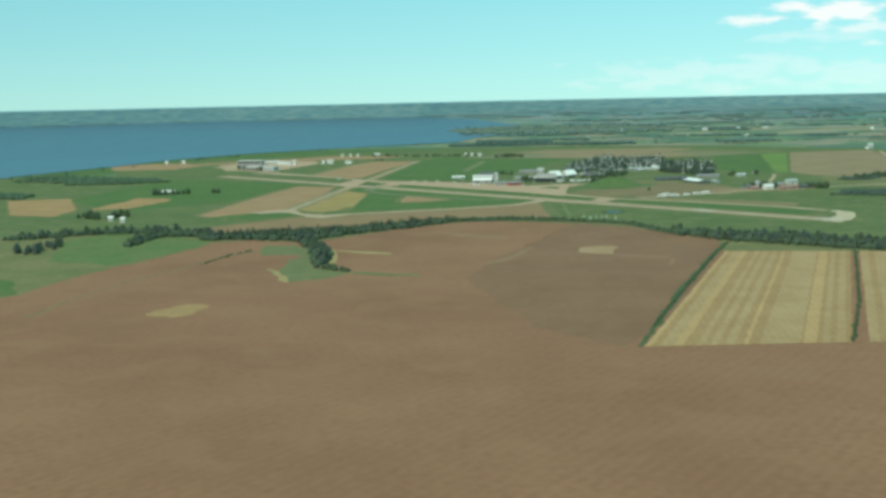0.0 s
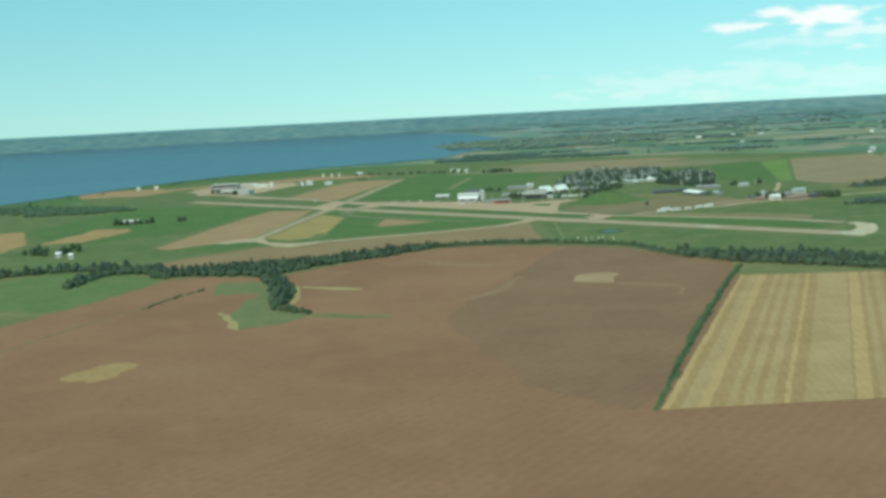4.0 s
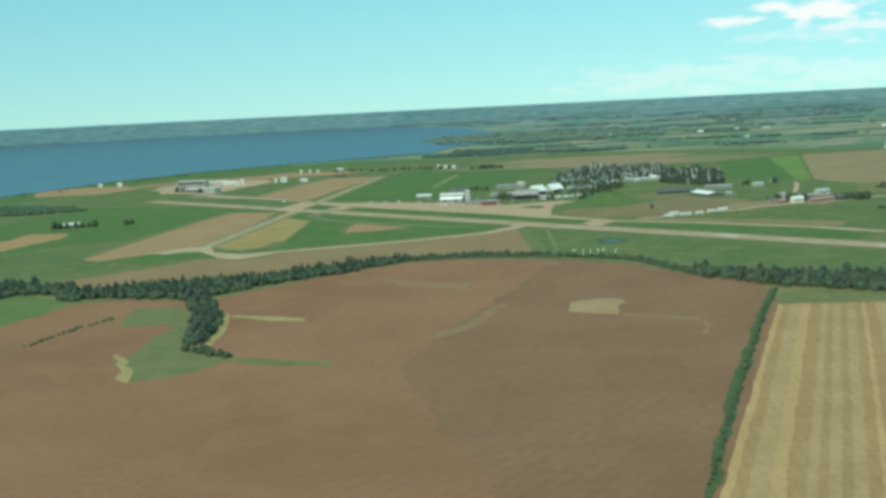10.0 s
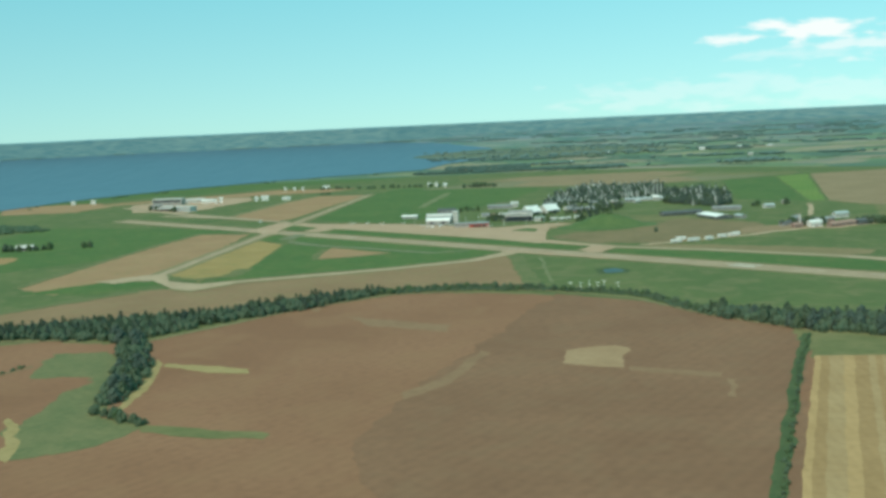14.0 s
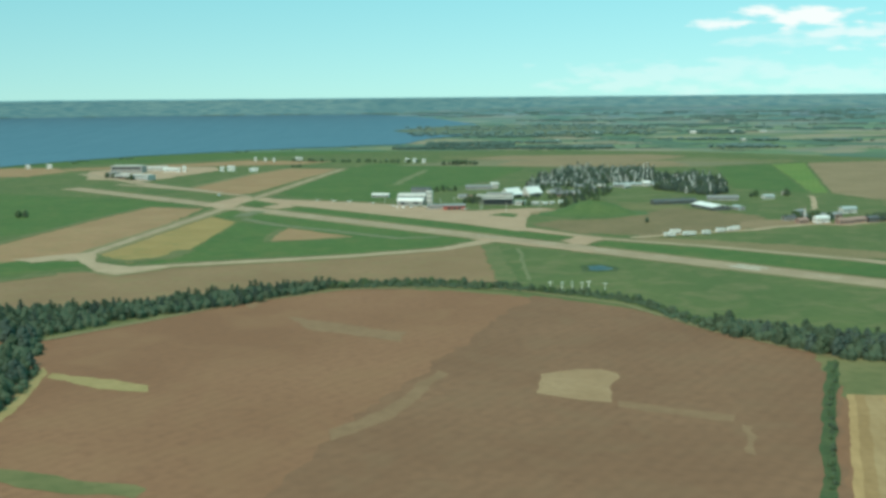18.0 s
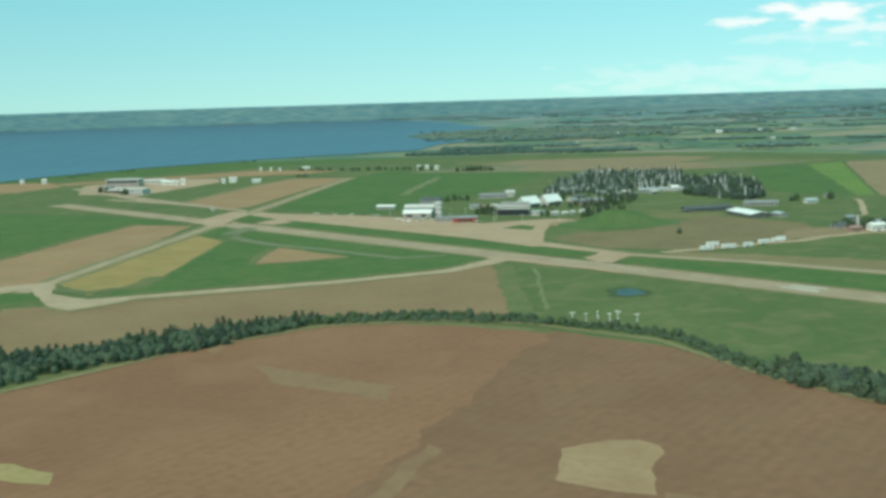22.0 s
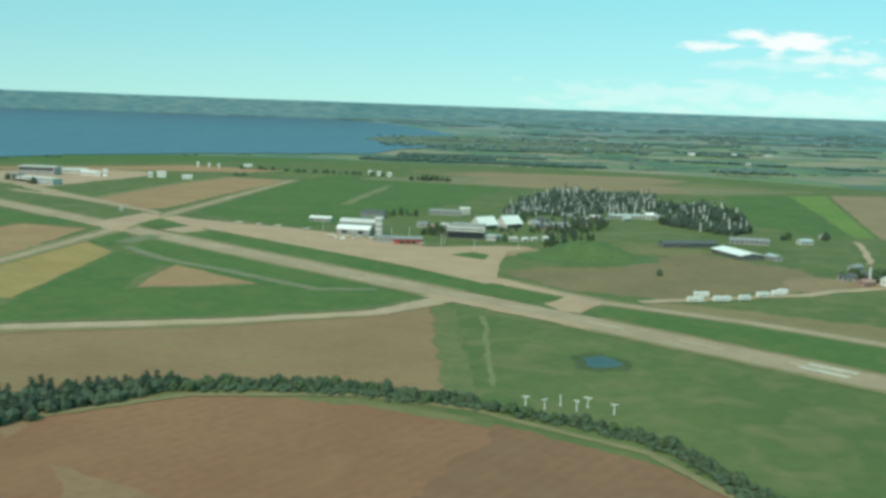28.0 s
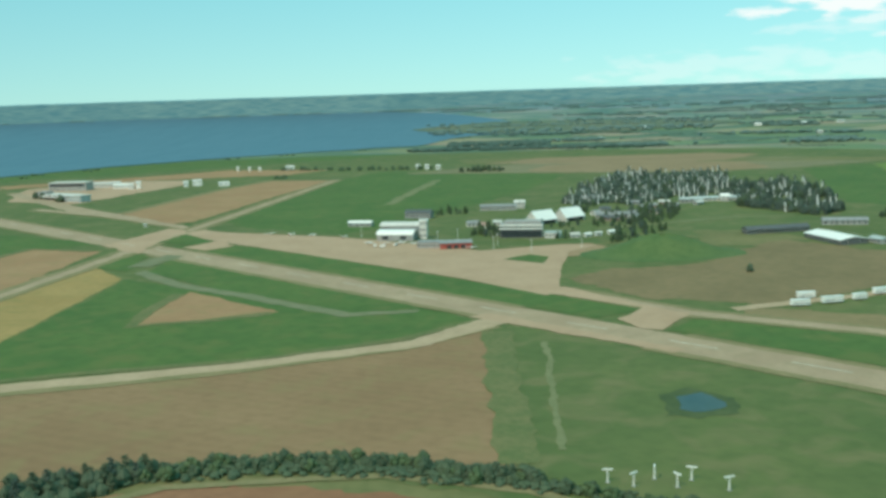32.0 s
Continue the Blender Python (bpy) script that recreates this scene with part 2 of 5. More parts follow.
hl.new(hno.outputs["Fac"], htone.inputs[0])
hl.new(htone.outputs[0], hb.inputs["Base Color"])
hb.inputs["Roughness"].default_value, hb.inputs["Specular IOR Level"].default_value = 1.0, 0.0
# bluish glow stands for haze over the far shore; nothing there gives light
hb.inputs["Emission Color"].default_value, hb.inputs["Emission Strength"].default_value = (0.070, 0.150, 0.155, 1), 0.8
MARKING = painted("worn_white_marking", (0.60, 0.51, 0.38), 0.65, 0.8, scale=6)
LEAF = foliage("hedge_leaves", (0.052, 0.074, 0.042), (0.090, 0.116, 0.058))
LEAF2 = foliage("bluish_leaves", (0.051, 0.072, 0.056), (0.086, 0.110, 0.074))
LEAF3 = foliage("olive_leaves", (0.052, 0.082, 0.034), (0.090, 0.122, 0.050))
SCRUB = foliage("scrub_leaves", (0.066, 0.100, 0.054), (0.102, 0.138, 0.070))
# paler and bluer than near leaves: haze is put into this colour
FARLEAF = foliage("hazy_leaves", (0.110, 0.164, 0.144), (0.150, 0.202, 0.168))
BARK = mottled("grey_bark", (0.10, 0.085, 0.065), (0.14, 0.12, 0.09), big=2, fine=0.3)
PALEBARK = mottled("pale_bark", (0.74, 0.70, 0.62), (0.86, 0.83, 0.76), (0.56, 0.53, 0.47), big=4, fine=0.8)
WHITE = painted("white_sheet_metal", (0.88, 0.82, 0.73), 0.9, 0.5)
OFFWHITE = painted("offwhite_render", (0.66, 0.61, 0.53), 0.8, 0.7)
GREY = painted("grey_roof_sheet", (0.30, 0.285, 0.265), 0.75, 0.55)
DARKROOF = painted("dark_weathered_roof", (0.12, 0.12, 0.115), 0.7, 0.7)
WALLGREY = painted("grey_concrete_wall", (0.38, 0.36, 0.32), 0.8, 0.8)
BRICK = painted("red_brown_brick", (0.38, 0.235, 0.18), 0.8, 0.85)
REDROOF = painted("red_roof_sheet", (0.42, 0.085, 0.06), 0.75, 0.55)
BLUEROOF = painted("pale_blue_sheet", (0.47, 0.49, 0.45), 0.85, 0.5)
DARK = painted("dark_opening", (0.035, 0.04, 0.042), 0.7, 0.4)
RUBBER = painted("black_rubber", (0.02, 0.02, 0.02), 0.8, 0.8)
GLASS, gn, gl, gb = node_mat("window_glass")
gb.inputs["Base Color"].default_value = (0.03, 0.045, 0.05, 1)
gb.inputs["Roughness"].default_value = 0.08

WATER, an, al, ab = node_mat("lake_water")
ab.inputs["Base Color"].default_value = (0.020, 0.085, 0.140, 1)
ab.inputs["Roughness"].default_value = 0.45
ab.inputs["IOR"].default_value = 1.33
ab.inputs["Specular IOR Level"].default_value = 0.25
atc, awv, abp = an.new("ShaderNodeTexCoord"), an.new("ShaderNodeTexNoise"), an.new("ShaderNodeBump")
amp = an.new("ShaderNodeMapping")
amp.inputs["Scale"].default_value = (0.02, 0.006, 0.02)
al.new(atc.outputs["Object"], amp.inputs[0])
al.new(amp.outputs[0], awv.inputs["Vector"])
awv.inputs["Scale"].default_value, awv.inputs["Detail"].default_value = 1.0, 8.0
abp.inputs["Strength"].default_value, abp.inputs["Distance"].default_value = 0.6, 6.0
al.new(awv.outputs["Fac"], abp.inputs["Height"])
al.new(abp.outputs[0], ab.inputs["Normal"])
atone = an.new("ShaderNodeValToRGB")
atone.color_ramp.elements[0].color, atone.color_ramp.elements[1].color = (0.072, 0.138, 0.178, 1), (0.096, 0.164, 0.205, 1)
al.new(awv.outputs["Fac"], atone.inputs[0])
al.new(atone.outputs[0], ab.inputs["Base Color"])

# patchwork of far farmland: the plan's own metres come in the UV map, as the far ground is drawn together
FARM, fn, fl, fb = node_mat("farmland_patchwork")
fuv = fn.new("ShaderNodeUVMap")
fuv.uv_map = "plan"
fmap = fn.new("ShaderNodeMapping")
fmap.inputs["Rotation"].default_value = (0, 0, radians(42))
fmap.inputs["Scale"].default_value = (4.4, 6.2, 1)
fl.new(fuv.outputs[0], fmap.inputs[0])
cells = fn.new("ShaderNodeTexVoronoi")
cells.distance, cells.voronoi_dimensions = "CHEBYCHEV", "2D"
cells.inputs["Randomness"].default_value = 0.75
cells.inputs["Scale"].default_value = 1.0
fl.new(fmap.outputs[0], cells.inputs["Vector"])
fsep = fn.new("ShaderNodeSeparateColor")
fl.new(cells.outputs["Color"], fsep.inputs[0])
framp = fn.new("ShaderNodeValToRGB")
framp.color_ramp.interpolation = "CONSTANT"
stops = [(0.0, (0.148, 0.200, 0.102)), (0.15, (0.202, 0.214, 0.116)), (0.30, (0.116, 0.166, 0.098)), (0.44, (0.260, 0.220, 0.146)),
         (0.56, (0.170, 0.212, 0.108)), (0.68, (0.300, 0.236, 0.158)), (0.78, (0.102, 0.150, 0.100)), (0.92, (0.280, 0.248, 0.150))]
framp.color_ramp.elements[0].color = rgb(stops[0][1])
framp.color_ramp.elements[1].position, framp.color_ramp.elements[1].color = stops[1][0], rgb(stops[1][1])
for p_, c_ in stops[2:]:
    framp.color_ramp.elements.new(p_).color = rgb(c_)
fl.new(fsep.outputs[0], framp.inputs[0])
fnoi = fn.new("ShaderNodeTexNoise")
fnoi.inputs["Scale"].default_value, fnoi.inputs["Detail"].default_value = 9.0, 6.0
fl.new(fuv.outputs[0], fnoi.inputs["Vector"])
fmix = fn.new("ShaderNodeMixRGB")
fmix.inputs["Color2"].default_value = (0.100, 0.160, 0.140, 1)
frng = fn.new("ShaderNodeMapRange")
frng.inputs["From Min"].default_value, frng.inputs["From Max"].default_value, frng.inputs["To Max"].default_value = 0.46, 0.70, 0.5
fl.new(fnoi.outputs["Fac"], frng.inputs["Value"])
fl.new(frng.outputs[0], fmix.inputs["Fac"])
fl.new(framp.outputs[0], fmix.inputs["Color1"])
fl.new(fmix.outputs[0], fb.inputs["Base Color"])
fb.inputs["Roughness"].default_value = 0.95
fb.inputs["Specular IOR Level"].default_value = 0.1


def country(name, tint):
    """The same patchwork with its colours tinted; the bluer tints stand for haze."""
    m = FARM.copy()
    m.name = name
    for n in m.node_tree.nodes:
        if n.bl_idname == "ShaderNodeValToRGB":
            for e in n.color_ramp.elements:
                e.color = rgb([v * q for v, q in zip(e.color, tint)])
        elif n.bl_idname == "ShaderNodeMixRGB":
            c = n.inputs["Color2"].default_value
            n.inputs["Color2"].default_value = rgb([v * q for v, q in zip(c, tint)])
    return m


# haze of distance put into the base colours, bluer zone by zone
FARM_MID, FARM_HAZY, FARM_OUTER = country("mixed_country", (1.00, 1.07, 1.20)), country("wooded_country", (0.92, 1.06, 1.40)), country("outer_country", (0.80, 1.04, 1.62))

# ---- ground ----
MID, EYE_MID, FLAT, RIM = (60.0, 490.0), 141.0, 3000.0, 1500.0


def bend(x, y, up=0.0):
    """The plan's far country drawn together: flat out to FLAT metres from the middle of the flight, then ever closer, and raised so that it keeps its bearing and dip."""
    dx, dy = x - MID[0], y - MID[1]
    r = math.hypot(dx, dy)
    if r <= FLAT:
        return Vector((x, y, up)), 1.0
    k = (FLAT + RIM * (1 - FLAT / r)) / r
    return Vector((MID[0] + dx * k, MID[1] + dy * k, EYE_MID * (1 - k) + up * k)), k


def polar(az, r):
    a = radians(az)
    return MID[0] + r * math.sin(a), MID[1] + r * math.cos(a)


def finish(name, bm, material, smooth=False):
    me = bpy.data.meshes.new(name)
    bm.to_mesh(me)
    bm.free()
    for m in material if isinstance(material, (list, tuple)) else (material,):
        me.materials.append(m)
    if smooth:
        me.polygons.foreach_set("use_smooth", [True] * len(me.polygons))
    return me


def part(name, bm, material, parent, label="", smooth=False):
    ob = new(name, finish(name, bm, material, smooth))
    ob.parent = parent
    return tagged(ob, label)


def shell(az0, az1, near, far, steps, rows, up):
    """A sheet between two bearings and two distances (functions of the bearing), laid on the drawn-together country; UVs hold plan kilometres."""
    bm = bmesh.new()
    uv = bm.loops.layers.uv.new("plan")
    grid = []
    for i in range(steps + 1):
        az = az0 + (az1 - az0) * i / steps
        r0, r1 = near(az), far(az)
        grid.append([])
        for j in range(rows + 1):
            x, y = polar(az, 1.0 / (1.0 / r0 + (1.0 / r1 - 1.0 / r0) * j / rows))
            p, k = bend(x, y, 0)
            p.z += up
            grid[-1].append((bm.verts.new(p), (x / 1000, y / 1000)))
    for i in range(steps):
        for j in range(rows):
            quad = (grid[i][j], grid[i + 1][j], grid[i + 1][j + 1], grid[i][j + 1])
            face = bm.faces.new([q[0] for q in quad])
            for loop, q in zip(face.loops, quad):
                loop[uv].uv = q[1]
    return bm


bm = bmesh.new()
uv = bm.loops.layers.uv.new("plan")
RADII = [400, 800, 1200, 1600, 2000, 2400, 2700, 3000] + [3000 / (1 - 0.98 * (i / 26)) for i in range(1, 27)]
SPOKES = 240
hub = bm.verts.new((MID[0], MID[1], 0))
rings = [[(bm.verts.new(bend(*polar(360 * s / SPOKES, r))[0]), tuple(v / 1000 for v in polar(360 * s / SPOKES, r))) for s in range(SPOKES)] for r in RADII]
for s in range(SPOKES):
    n = (s + 1) % SPOKES
    for inner, outer in zip([None] + rings[:-1], rings):
        quad = [outer[n], outer[s]] + ([inner[s], inner[n]] if inner else [(hub, (MID[0] / 1000, MID[1] / 1000))])
        face = bm.faces.new([q[0] for q in quad])
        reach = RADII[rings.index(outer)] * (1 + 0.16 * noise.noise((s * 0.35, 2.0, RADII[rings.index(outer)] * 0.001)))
        # farther rings take the more haze-tinted ground
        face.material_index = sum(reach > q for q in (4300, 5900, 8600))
        for loop, q in zip(face.loops, quad):
            loop[uv].uv = q[1]
bmesh.ops.recalc_face_normals(bm, faces=bm.faces)
tagged(new("ground", finish("ground", bm, (FARM, FARM_MID, FARM_HAZY, FARM_OUTER))), "wide flat farmland in a patchwork of green and brown fields", "ground", kind="structure")


def table(points):
    """A smooth-ish function of bearing through a few (bearing, distance) pairs."""
    xs, ys = zip(*points)
    return lambda az: float(np.interp(az, xs, ys)) * (1 + 0.008 * noise.noise((az * 0.7, 3.1, 0)))


near_shore = table([(-75, 1500), (-45, 1830), (-29, 2130), (-21.5, 2425), (-17.5, 2660), (-13, 2870), (-8.5, 3040), (-4, 3200), (0, 3340), (1.3, 3780), (2.5, 3980), (4.2, 4030)])
far_shore = table([(-75, 9000), (-15, 9800), (-2, 9600), (1.0, 7800), (4.2, 5200)])
lake = tagged(new("lake", finish("lake", shell(-75, 4.2, near_shore, far_shore, 160, 24, 1.2), WATER)),
              "wide blue lake with a low far shore", "lake", kind="structure")
spit_near = table([(-0.6, 4650), (0.5, 4300), (3, 4050), (9, 3950), (14, 4600)])
spit_far = table([(-0.6, 4750), (0.5, 5000), (3, 5500), (9, 5400), (14, 4650)])
tagged(new("headland", finish("headland", shell(-0.6, 14, spit_near, spit_far, 40, 6, 1.6), mottled("headland_pasture", (0.112, 0.145, 0.092), (0.155, 0.162, 0.102), (0.085, 0.118, 0.078), big=160, fine=20))), "low olive headland reaching into the lake", "headland", kind="structure")


def ridge(az):
    return 1.0 + 1.1 * noise.noise((az * 0.22, 0, 0)) + 0.6 * noise.noise((az * 0.9, 5, 0)) + 0.3 * noise.noise((az * 4.0, 9, 0))


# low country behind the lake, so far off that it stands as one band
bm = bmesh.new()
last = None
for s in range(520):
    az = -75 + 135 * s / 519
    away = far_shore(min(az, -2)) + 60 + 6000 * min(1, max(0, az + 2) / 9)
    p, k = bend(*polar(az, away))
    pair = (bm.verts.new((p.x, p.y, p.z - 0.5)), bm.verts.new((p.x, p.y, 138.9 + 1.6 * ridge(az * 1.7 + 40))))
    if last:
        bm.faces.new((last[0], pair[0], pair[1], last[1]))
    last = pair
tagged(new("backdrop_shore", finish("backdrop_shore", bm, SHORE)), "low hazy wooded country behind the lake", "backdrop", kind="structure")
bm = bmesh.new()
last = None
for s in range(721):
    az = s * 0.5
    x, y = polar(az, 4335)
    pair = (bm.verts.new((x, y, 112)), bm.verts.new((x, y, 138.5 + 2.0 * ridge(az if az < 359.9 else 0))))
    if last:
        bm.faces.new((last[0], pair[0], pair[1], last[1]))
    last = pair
tagged(new("backdrop", finish("backdrop", bm, HILLS)), "low hazy bluish-green wooded country on the horizon", "backdrop", kind="structure")
# pale band above the hills, added where haze blurs the horizon
bm = bmesh.new()
last = None
for s in range(721):
    az = s * 0.5
    x, y = polar(az, 4420)
    pair = (bm.verts.new((x, y, 120)), bm.verts.new((x, y, 142.6 + 0.9 * ridge((az if az < 359.9 else 0) * 1.3 + 11))))
    if last:
        bm.faces.new((last[0], pair[0], pair[1], last[1]))
    last = pair
HAZE_BAND = mottled("far_haze_band", (0.16, 0.25, 0.26), (0.19, 0.28, 0.27), (0.15, 0.235, 0.25), big=300, fine=40)
faint_glow = HAZE_BAND.node_tree.nodes["Principled BSDF"]
# glow keeps the band between hills and sky in tone, as haze would
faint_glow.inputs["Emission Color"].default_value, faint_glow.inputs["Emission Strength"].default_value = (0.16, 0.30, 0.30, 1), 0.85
tagged(new("backdrop_ridge", finish("backdrop_ridge", bm, HAZE_BAND)), "pale blue haze band at the edge of sight", "backdrop", kind="structure")
LAYER = [0]


def patch(name, corners, material, up, label, category="field", rough=4.2, step=5.0, parent=None):
    """A field or paved sheet on the flat ground, its edge broken up a little."""
    edge = []
    for i, a in enumerate(corners):
        b = corners[(i + 1) % len(corners)]
        cuts = max(1, int(math.dist(a, b) / step))
        for c in range(cuts):
            x, y = (a[k] + (b[k] - a[k]) * c / cuts for k in (0, 1))
            j = rough * (1 if c else 0.4)
            edge.append((x + j * (noise.noise((x * 0.05, y * 0.05, 1.7)) + 0.8 * noise.noise((x * 0.21, y * 0.21, 4.4))),
                         y + j * (noise.noise((x * 0.05, y * 0.05, 9.2)) + 0.8 * noise.noise((x * 0.21, y * 0.21, 6.1)))))
    LAYER[0] += 1
    up += 0.0012 * LAYER[0]
    bm = bmesh.new()
    face = bm.faces.new([bm.verts.new((x, y, up)) for x, y in edge])
    if face.calc_area() and face.normal.z < 0:
        face.normal_flip()
    face.normal_update()
    if face.normal.z < 0:
        face.normal_flip()
    bmesh.ops.triangulate(bm, faces=[face])
    if parent:
        return part(name, bm, material, parent, label)
    return tagged(new(name, finish(name, bm, material)), label, category, kind="structure")


def strip(name, a, b, width, material, up, label, category="road", rough=0.8):
    """A straight paved strip from a to b, with its near long edge on that line's left side."""
    d = Vector((b[0] - a[0], b[1] - a[1])).normalized()
    n = Vector((d.y, -d.x)) * width
    return patch(name, [a, b, (b[0] + n.x, b[1] + n.y), (a[0] + n.x, a[1] + n.y)], material, up, label, category, rough)


# near country, south of the airfield
HEDGE = [(-440, 1225), (-330, 1218), (-256, 1208), (-187, 1195), (-140, 1180), (-90, 1235), (-40, 1295), (25, 1338), (100, 1326), (150, 1298), (216, 1240), (258, 1168), (301, 1126), (360, 1078), (432, 1020), (520, 955), (640, 870)]
patch("meadow", [(-1500, -900), (1500, -900), (1500, 1300), (900, 1300), (200, 1420), (-300, 1400), (-1500, 1250)], OLIVE, 0.002, "rough olive grass between the fields", "meadow")
patch("field", [(-420, -600), (620, -600), (640, 700), (640, 860)] + [(x, y - 3) for x, y in HEDGE[-2:3:-1]] + [(-170, 1172), (-213, 1192), (-256, 1183), (-264, 1145), (-300, 1041), (-332, 971), (-351, 869), (-420, 790)], SOIL, 0.06,
      "wide reddish-brown ploughed field with faint furrows")
WEST = [(-504, 1238), (-449, 1268), (-391, 1289), (-325, 1272), (-275, 1232), (-260, 1196), (-215, 1200), (-187, 1195)]
patch("meadow", [(-1100, -600), (-425, -600), (-425, 795), (-352, 869), (-333, 971), (-301, 1041), (-325, 1027), (-395, 1070), (-434, 1236), (-450, 1290), (-760, 1290), (-1000, 1000)], OLIVE, 0.05, "rough olive meadow", "meadow")
patch("field", [(-397, 1060), (-436, 1236), (-391, 1296), (-325, 1282), (-275, 1240), (-259, 1192), (-266, 1148), (-303, 1042), (-324, 1027)], mottled("mown_grass", (0.098, 0.142, 0.040), (0.138, 0.162, 0.052), (0.075, 0.112, 0.032), big=40, fine=6, wear=(0.178, 0.160, 0.066)), 0.12, "bright green mown grass field below a hedge")
patch("field", [(-353, 875), (-385, 945), (-440, 965), (-470, 880), (-420, 800)], LUSH, 0.12, "bright green grass corner")
patch("clearing", [(-196, 1121), (-194, 1145), (-158, 1147), (-138, 1112), (-118, 1005), (-113, 980), (-85, 953), (-99, 924), (-133, 909), (-139, 910), (-157, 964), (-151, 969), (-151, 1010), (-144, 1068), (-164, 1075), (-183, 1074)], mottled("dry_olive_grass", (0.135, 0.142, 0.056), (0.19, 0.168, 0.070), (0.09, 0.105, 0.042), big=18, fine=4), 0.12, "dry olive grass beside a copse", "meadow", rough=7, step=7)
DRYRIM = mottled("pale_dry_grass", (0.32, 0.225, 0.090), (0.38, 0.265, 0.115), (0.24, 0.18, 0.07), big=20, fine=4)
patch("dry_rim", [(-163, 984), (-152, 969), (-138, 928), (-134, 905), (-143, 915), (-152, 950)], DRYRIM, 0.14, "pale dry grass along the clearing", "meadow", rough=4, step=5)
patch("dry_rim", [(-117, 1112), (-110, 1099), (-103, 1027), (-106, 981), (-111, 985), (-109, 1034)], DRYRIM, 0.14, "pale dry grass along the copse", "meadow", rough=2, step=5)
patch("dry_rim", [(-108, 1100), (-53, 1072), (-51, 1060), (-76, 1066), (-108, 1090)], DRYRIM, 0.14, "pale dry streak in brown soil", "meadow", rough=3, step=6)
patch("verge", [(-88, 958), (-50, 942), (-20, 930), (-22, 922), (-49, 928), (-84, 944)], OLIVE, 0.14, "green strip running out from the copse", "verge", rough=3, step=6)
patch("track", [(-312, 772), (-299, 856), (-276, 932), (-229, 1053), (-198, 1112), (-194, 1108), (-225, 1050), (-272, 930), (-295, 854), (-307, 770)], mottled("trodden_soil", (0.20, 0.125, 0.062), (0.24, 0.15, 0.075), (0.15, 0.12, 0.05), big=20, fine=4), 0.13, "faint dark field boundary in the soil", "verge", rough=2)
patch("dry_patch", [(-219, 772), (-207, 806), (-192, 812), (-180, 804), (-184, 775), (-198, 760)], STUBBLE2, 0.12, "pale dry patch in brown soil", "field", rough=6, step=6)
patch("dry_patch", [(140, 1082), (160, 1091), (178, 1082), (167, 1029), (152, 1035), (133, 1047)], mottled("pale_dry_soil", (0.33, 0.195, 0.10), (0.38, 0.235, 0.125), (0.27, 0.165, 0.085), big=30, fine=5), 0.12, "pale dry patch in brown soil", "field", rough=4, step=8)
RANK = mottled("rank_bank_grass", (0.062, 0.086, 0.032), (0.095, 0.112, 0.043), (0.045, 0.066, 0.026), big=14, fine=3)
patch("verge", [(292, 1100), (262, 1030), (176, 808), (118, 640), (121, 640), (181, 804), (267, 1026), (297, 1096)], RANK, 0.14, "dark rank grass on the bank between fields", "verge", rough=2)
patch("verge", [(272, 1024), (392, 1008), (530, 975), (600, 950), (500, 1030), (434, 1068), (367, 1135), (298, 1150)], OLIVE, 0.12, "olive grass below the hedge", "verge", rough=4)
patch("field", [(162, 1296), (254, 1231), (302, 1140), (272, 1035), (238, 949), (190, 780), (110, 640), (60, 700), (40, 800), (20, 900), (40, 988), (71, 1066), (118, 1193)], mottled("olive_brown_soil", (0.214, 0.106, 0.056), (0.256, 0.131, 0.070), (0.180, 0.090, 0.049), big=90, fine=6, rows=(7, 36), wear=(0.230, 0.127, 0.068)), 0.10, "paler olive-brown half of the ploughed field", rough=5)
FAINT = mottled("faint_pale_soil", (0.242, 0.136, 0.071), (0.282, 0.162, 0.086), (0.205, 0.114, 0.060), big=25, fine=5)
for corners in ([(-5, 1234), (10, 1224), (72, 1184), (68, 1159), (16, 1192)], [(-43, 1282), (-24, 1335), (-17, 1324), (-32, 1263)], [(40, 996), (62, 1023), (88, 1094), (93, 1085), (68, 1012), (42, 981)],
                [(170, 1031), (215, 1007), (212, 998), (168, 1022)], [(204, 957), (214, 994), (217, 991), (207, 954)]):
    patch("dry_streak", corners, FAINT, 0.13, "faint pale streak in ploughed soil", rough=3, step=6)
# bleached strip fields
rs = random.Random(3)
lerp = lambda a, b, s: (a[0] + (b[0] - a[0]) * s, a[1] + (b[1] - a[1]) * s)  # noqa: E731
STUBBLE3 = mottled("mixed_stubble", (0.365, 0.222, 0.100), (0.42, 0.268, 0.128), (0.30, 0.185, 0.085), big=40, fine=4, rows=(5, 8))
for f0, f1, n0, n1 in (((276, 1036), (392, 1018), (122, 640), (250, 640)), ((400, 1016), (530, 985), (260, 640), (395, 640))):
    s0 = 0.0
    for k in range(26):
        s1 = 1.0 if k == 25 else min(1.0, (k + 1 + rs.uniform(-0.42, 0.42)) / 26)
        patch("stubble_strip", [lerp(f0, f1, s0), lerp(f0, f1, s1), lerp(n0, n1, s1), lerp(n0, n1, s0)], ((STUBBLE, STUBBLE2, STUBBLE3, STUBBLE2)[k % 4] if rs.random() < 0.8 else STUBBLE3), 0.13,
              "bleached straw-coloured stubble strip", "field", rough=0.9)
        s0 = s1

# the airfield
U, N = Vector((-0.678, 0.735)), Vector((0.735, 0.678))
RW = Vector((485, 1236.5))


def along(d, off=0.0):
    """A point d metres up the main runway from its near end, off metres to the far side of its near edge."""
    v = RW + U * d + N * off
    return (v.x, v.y)


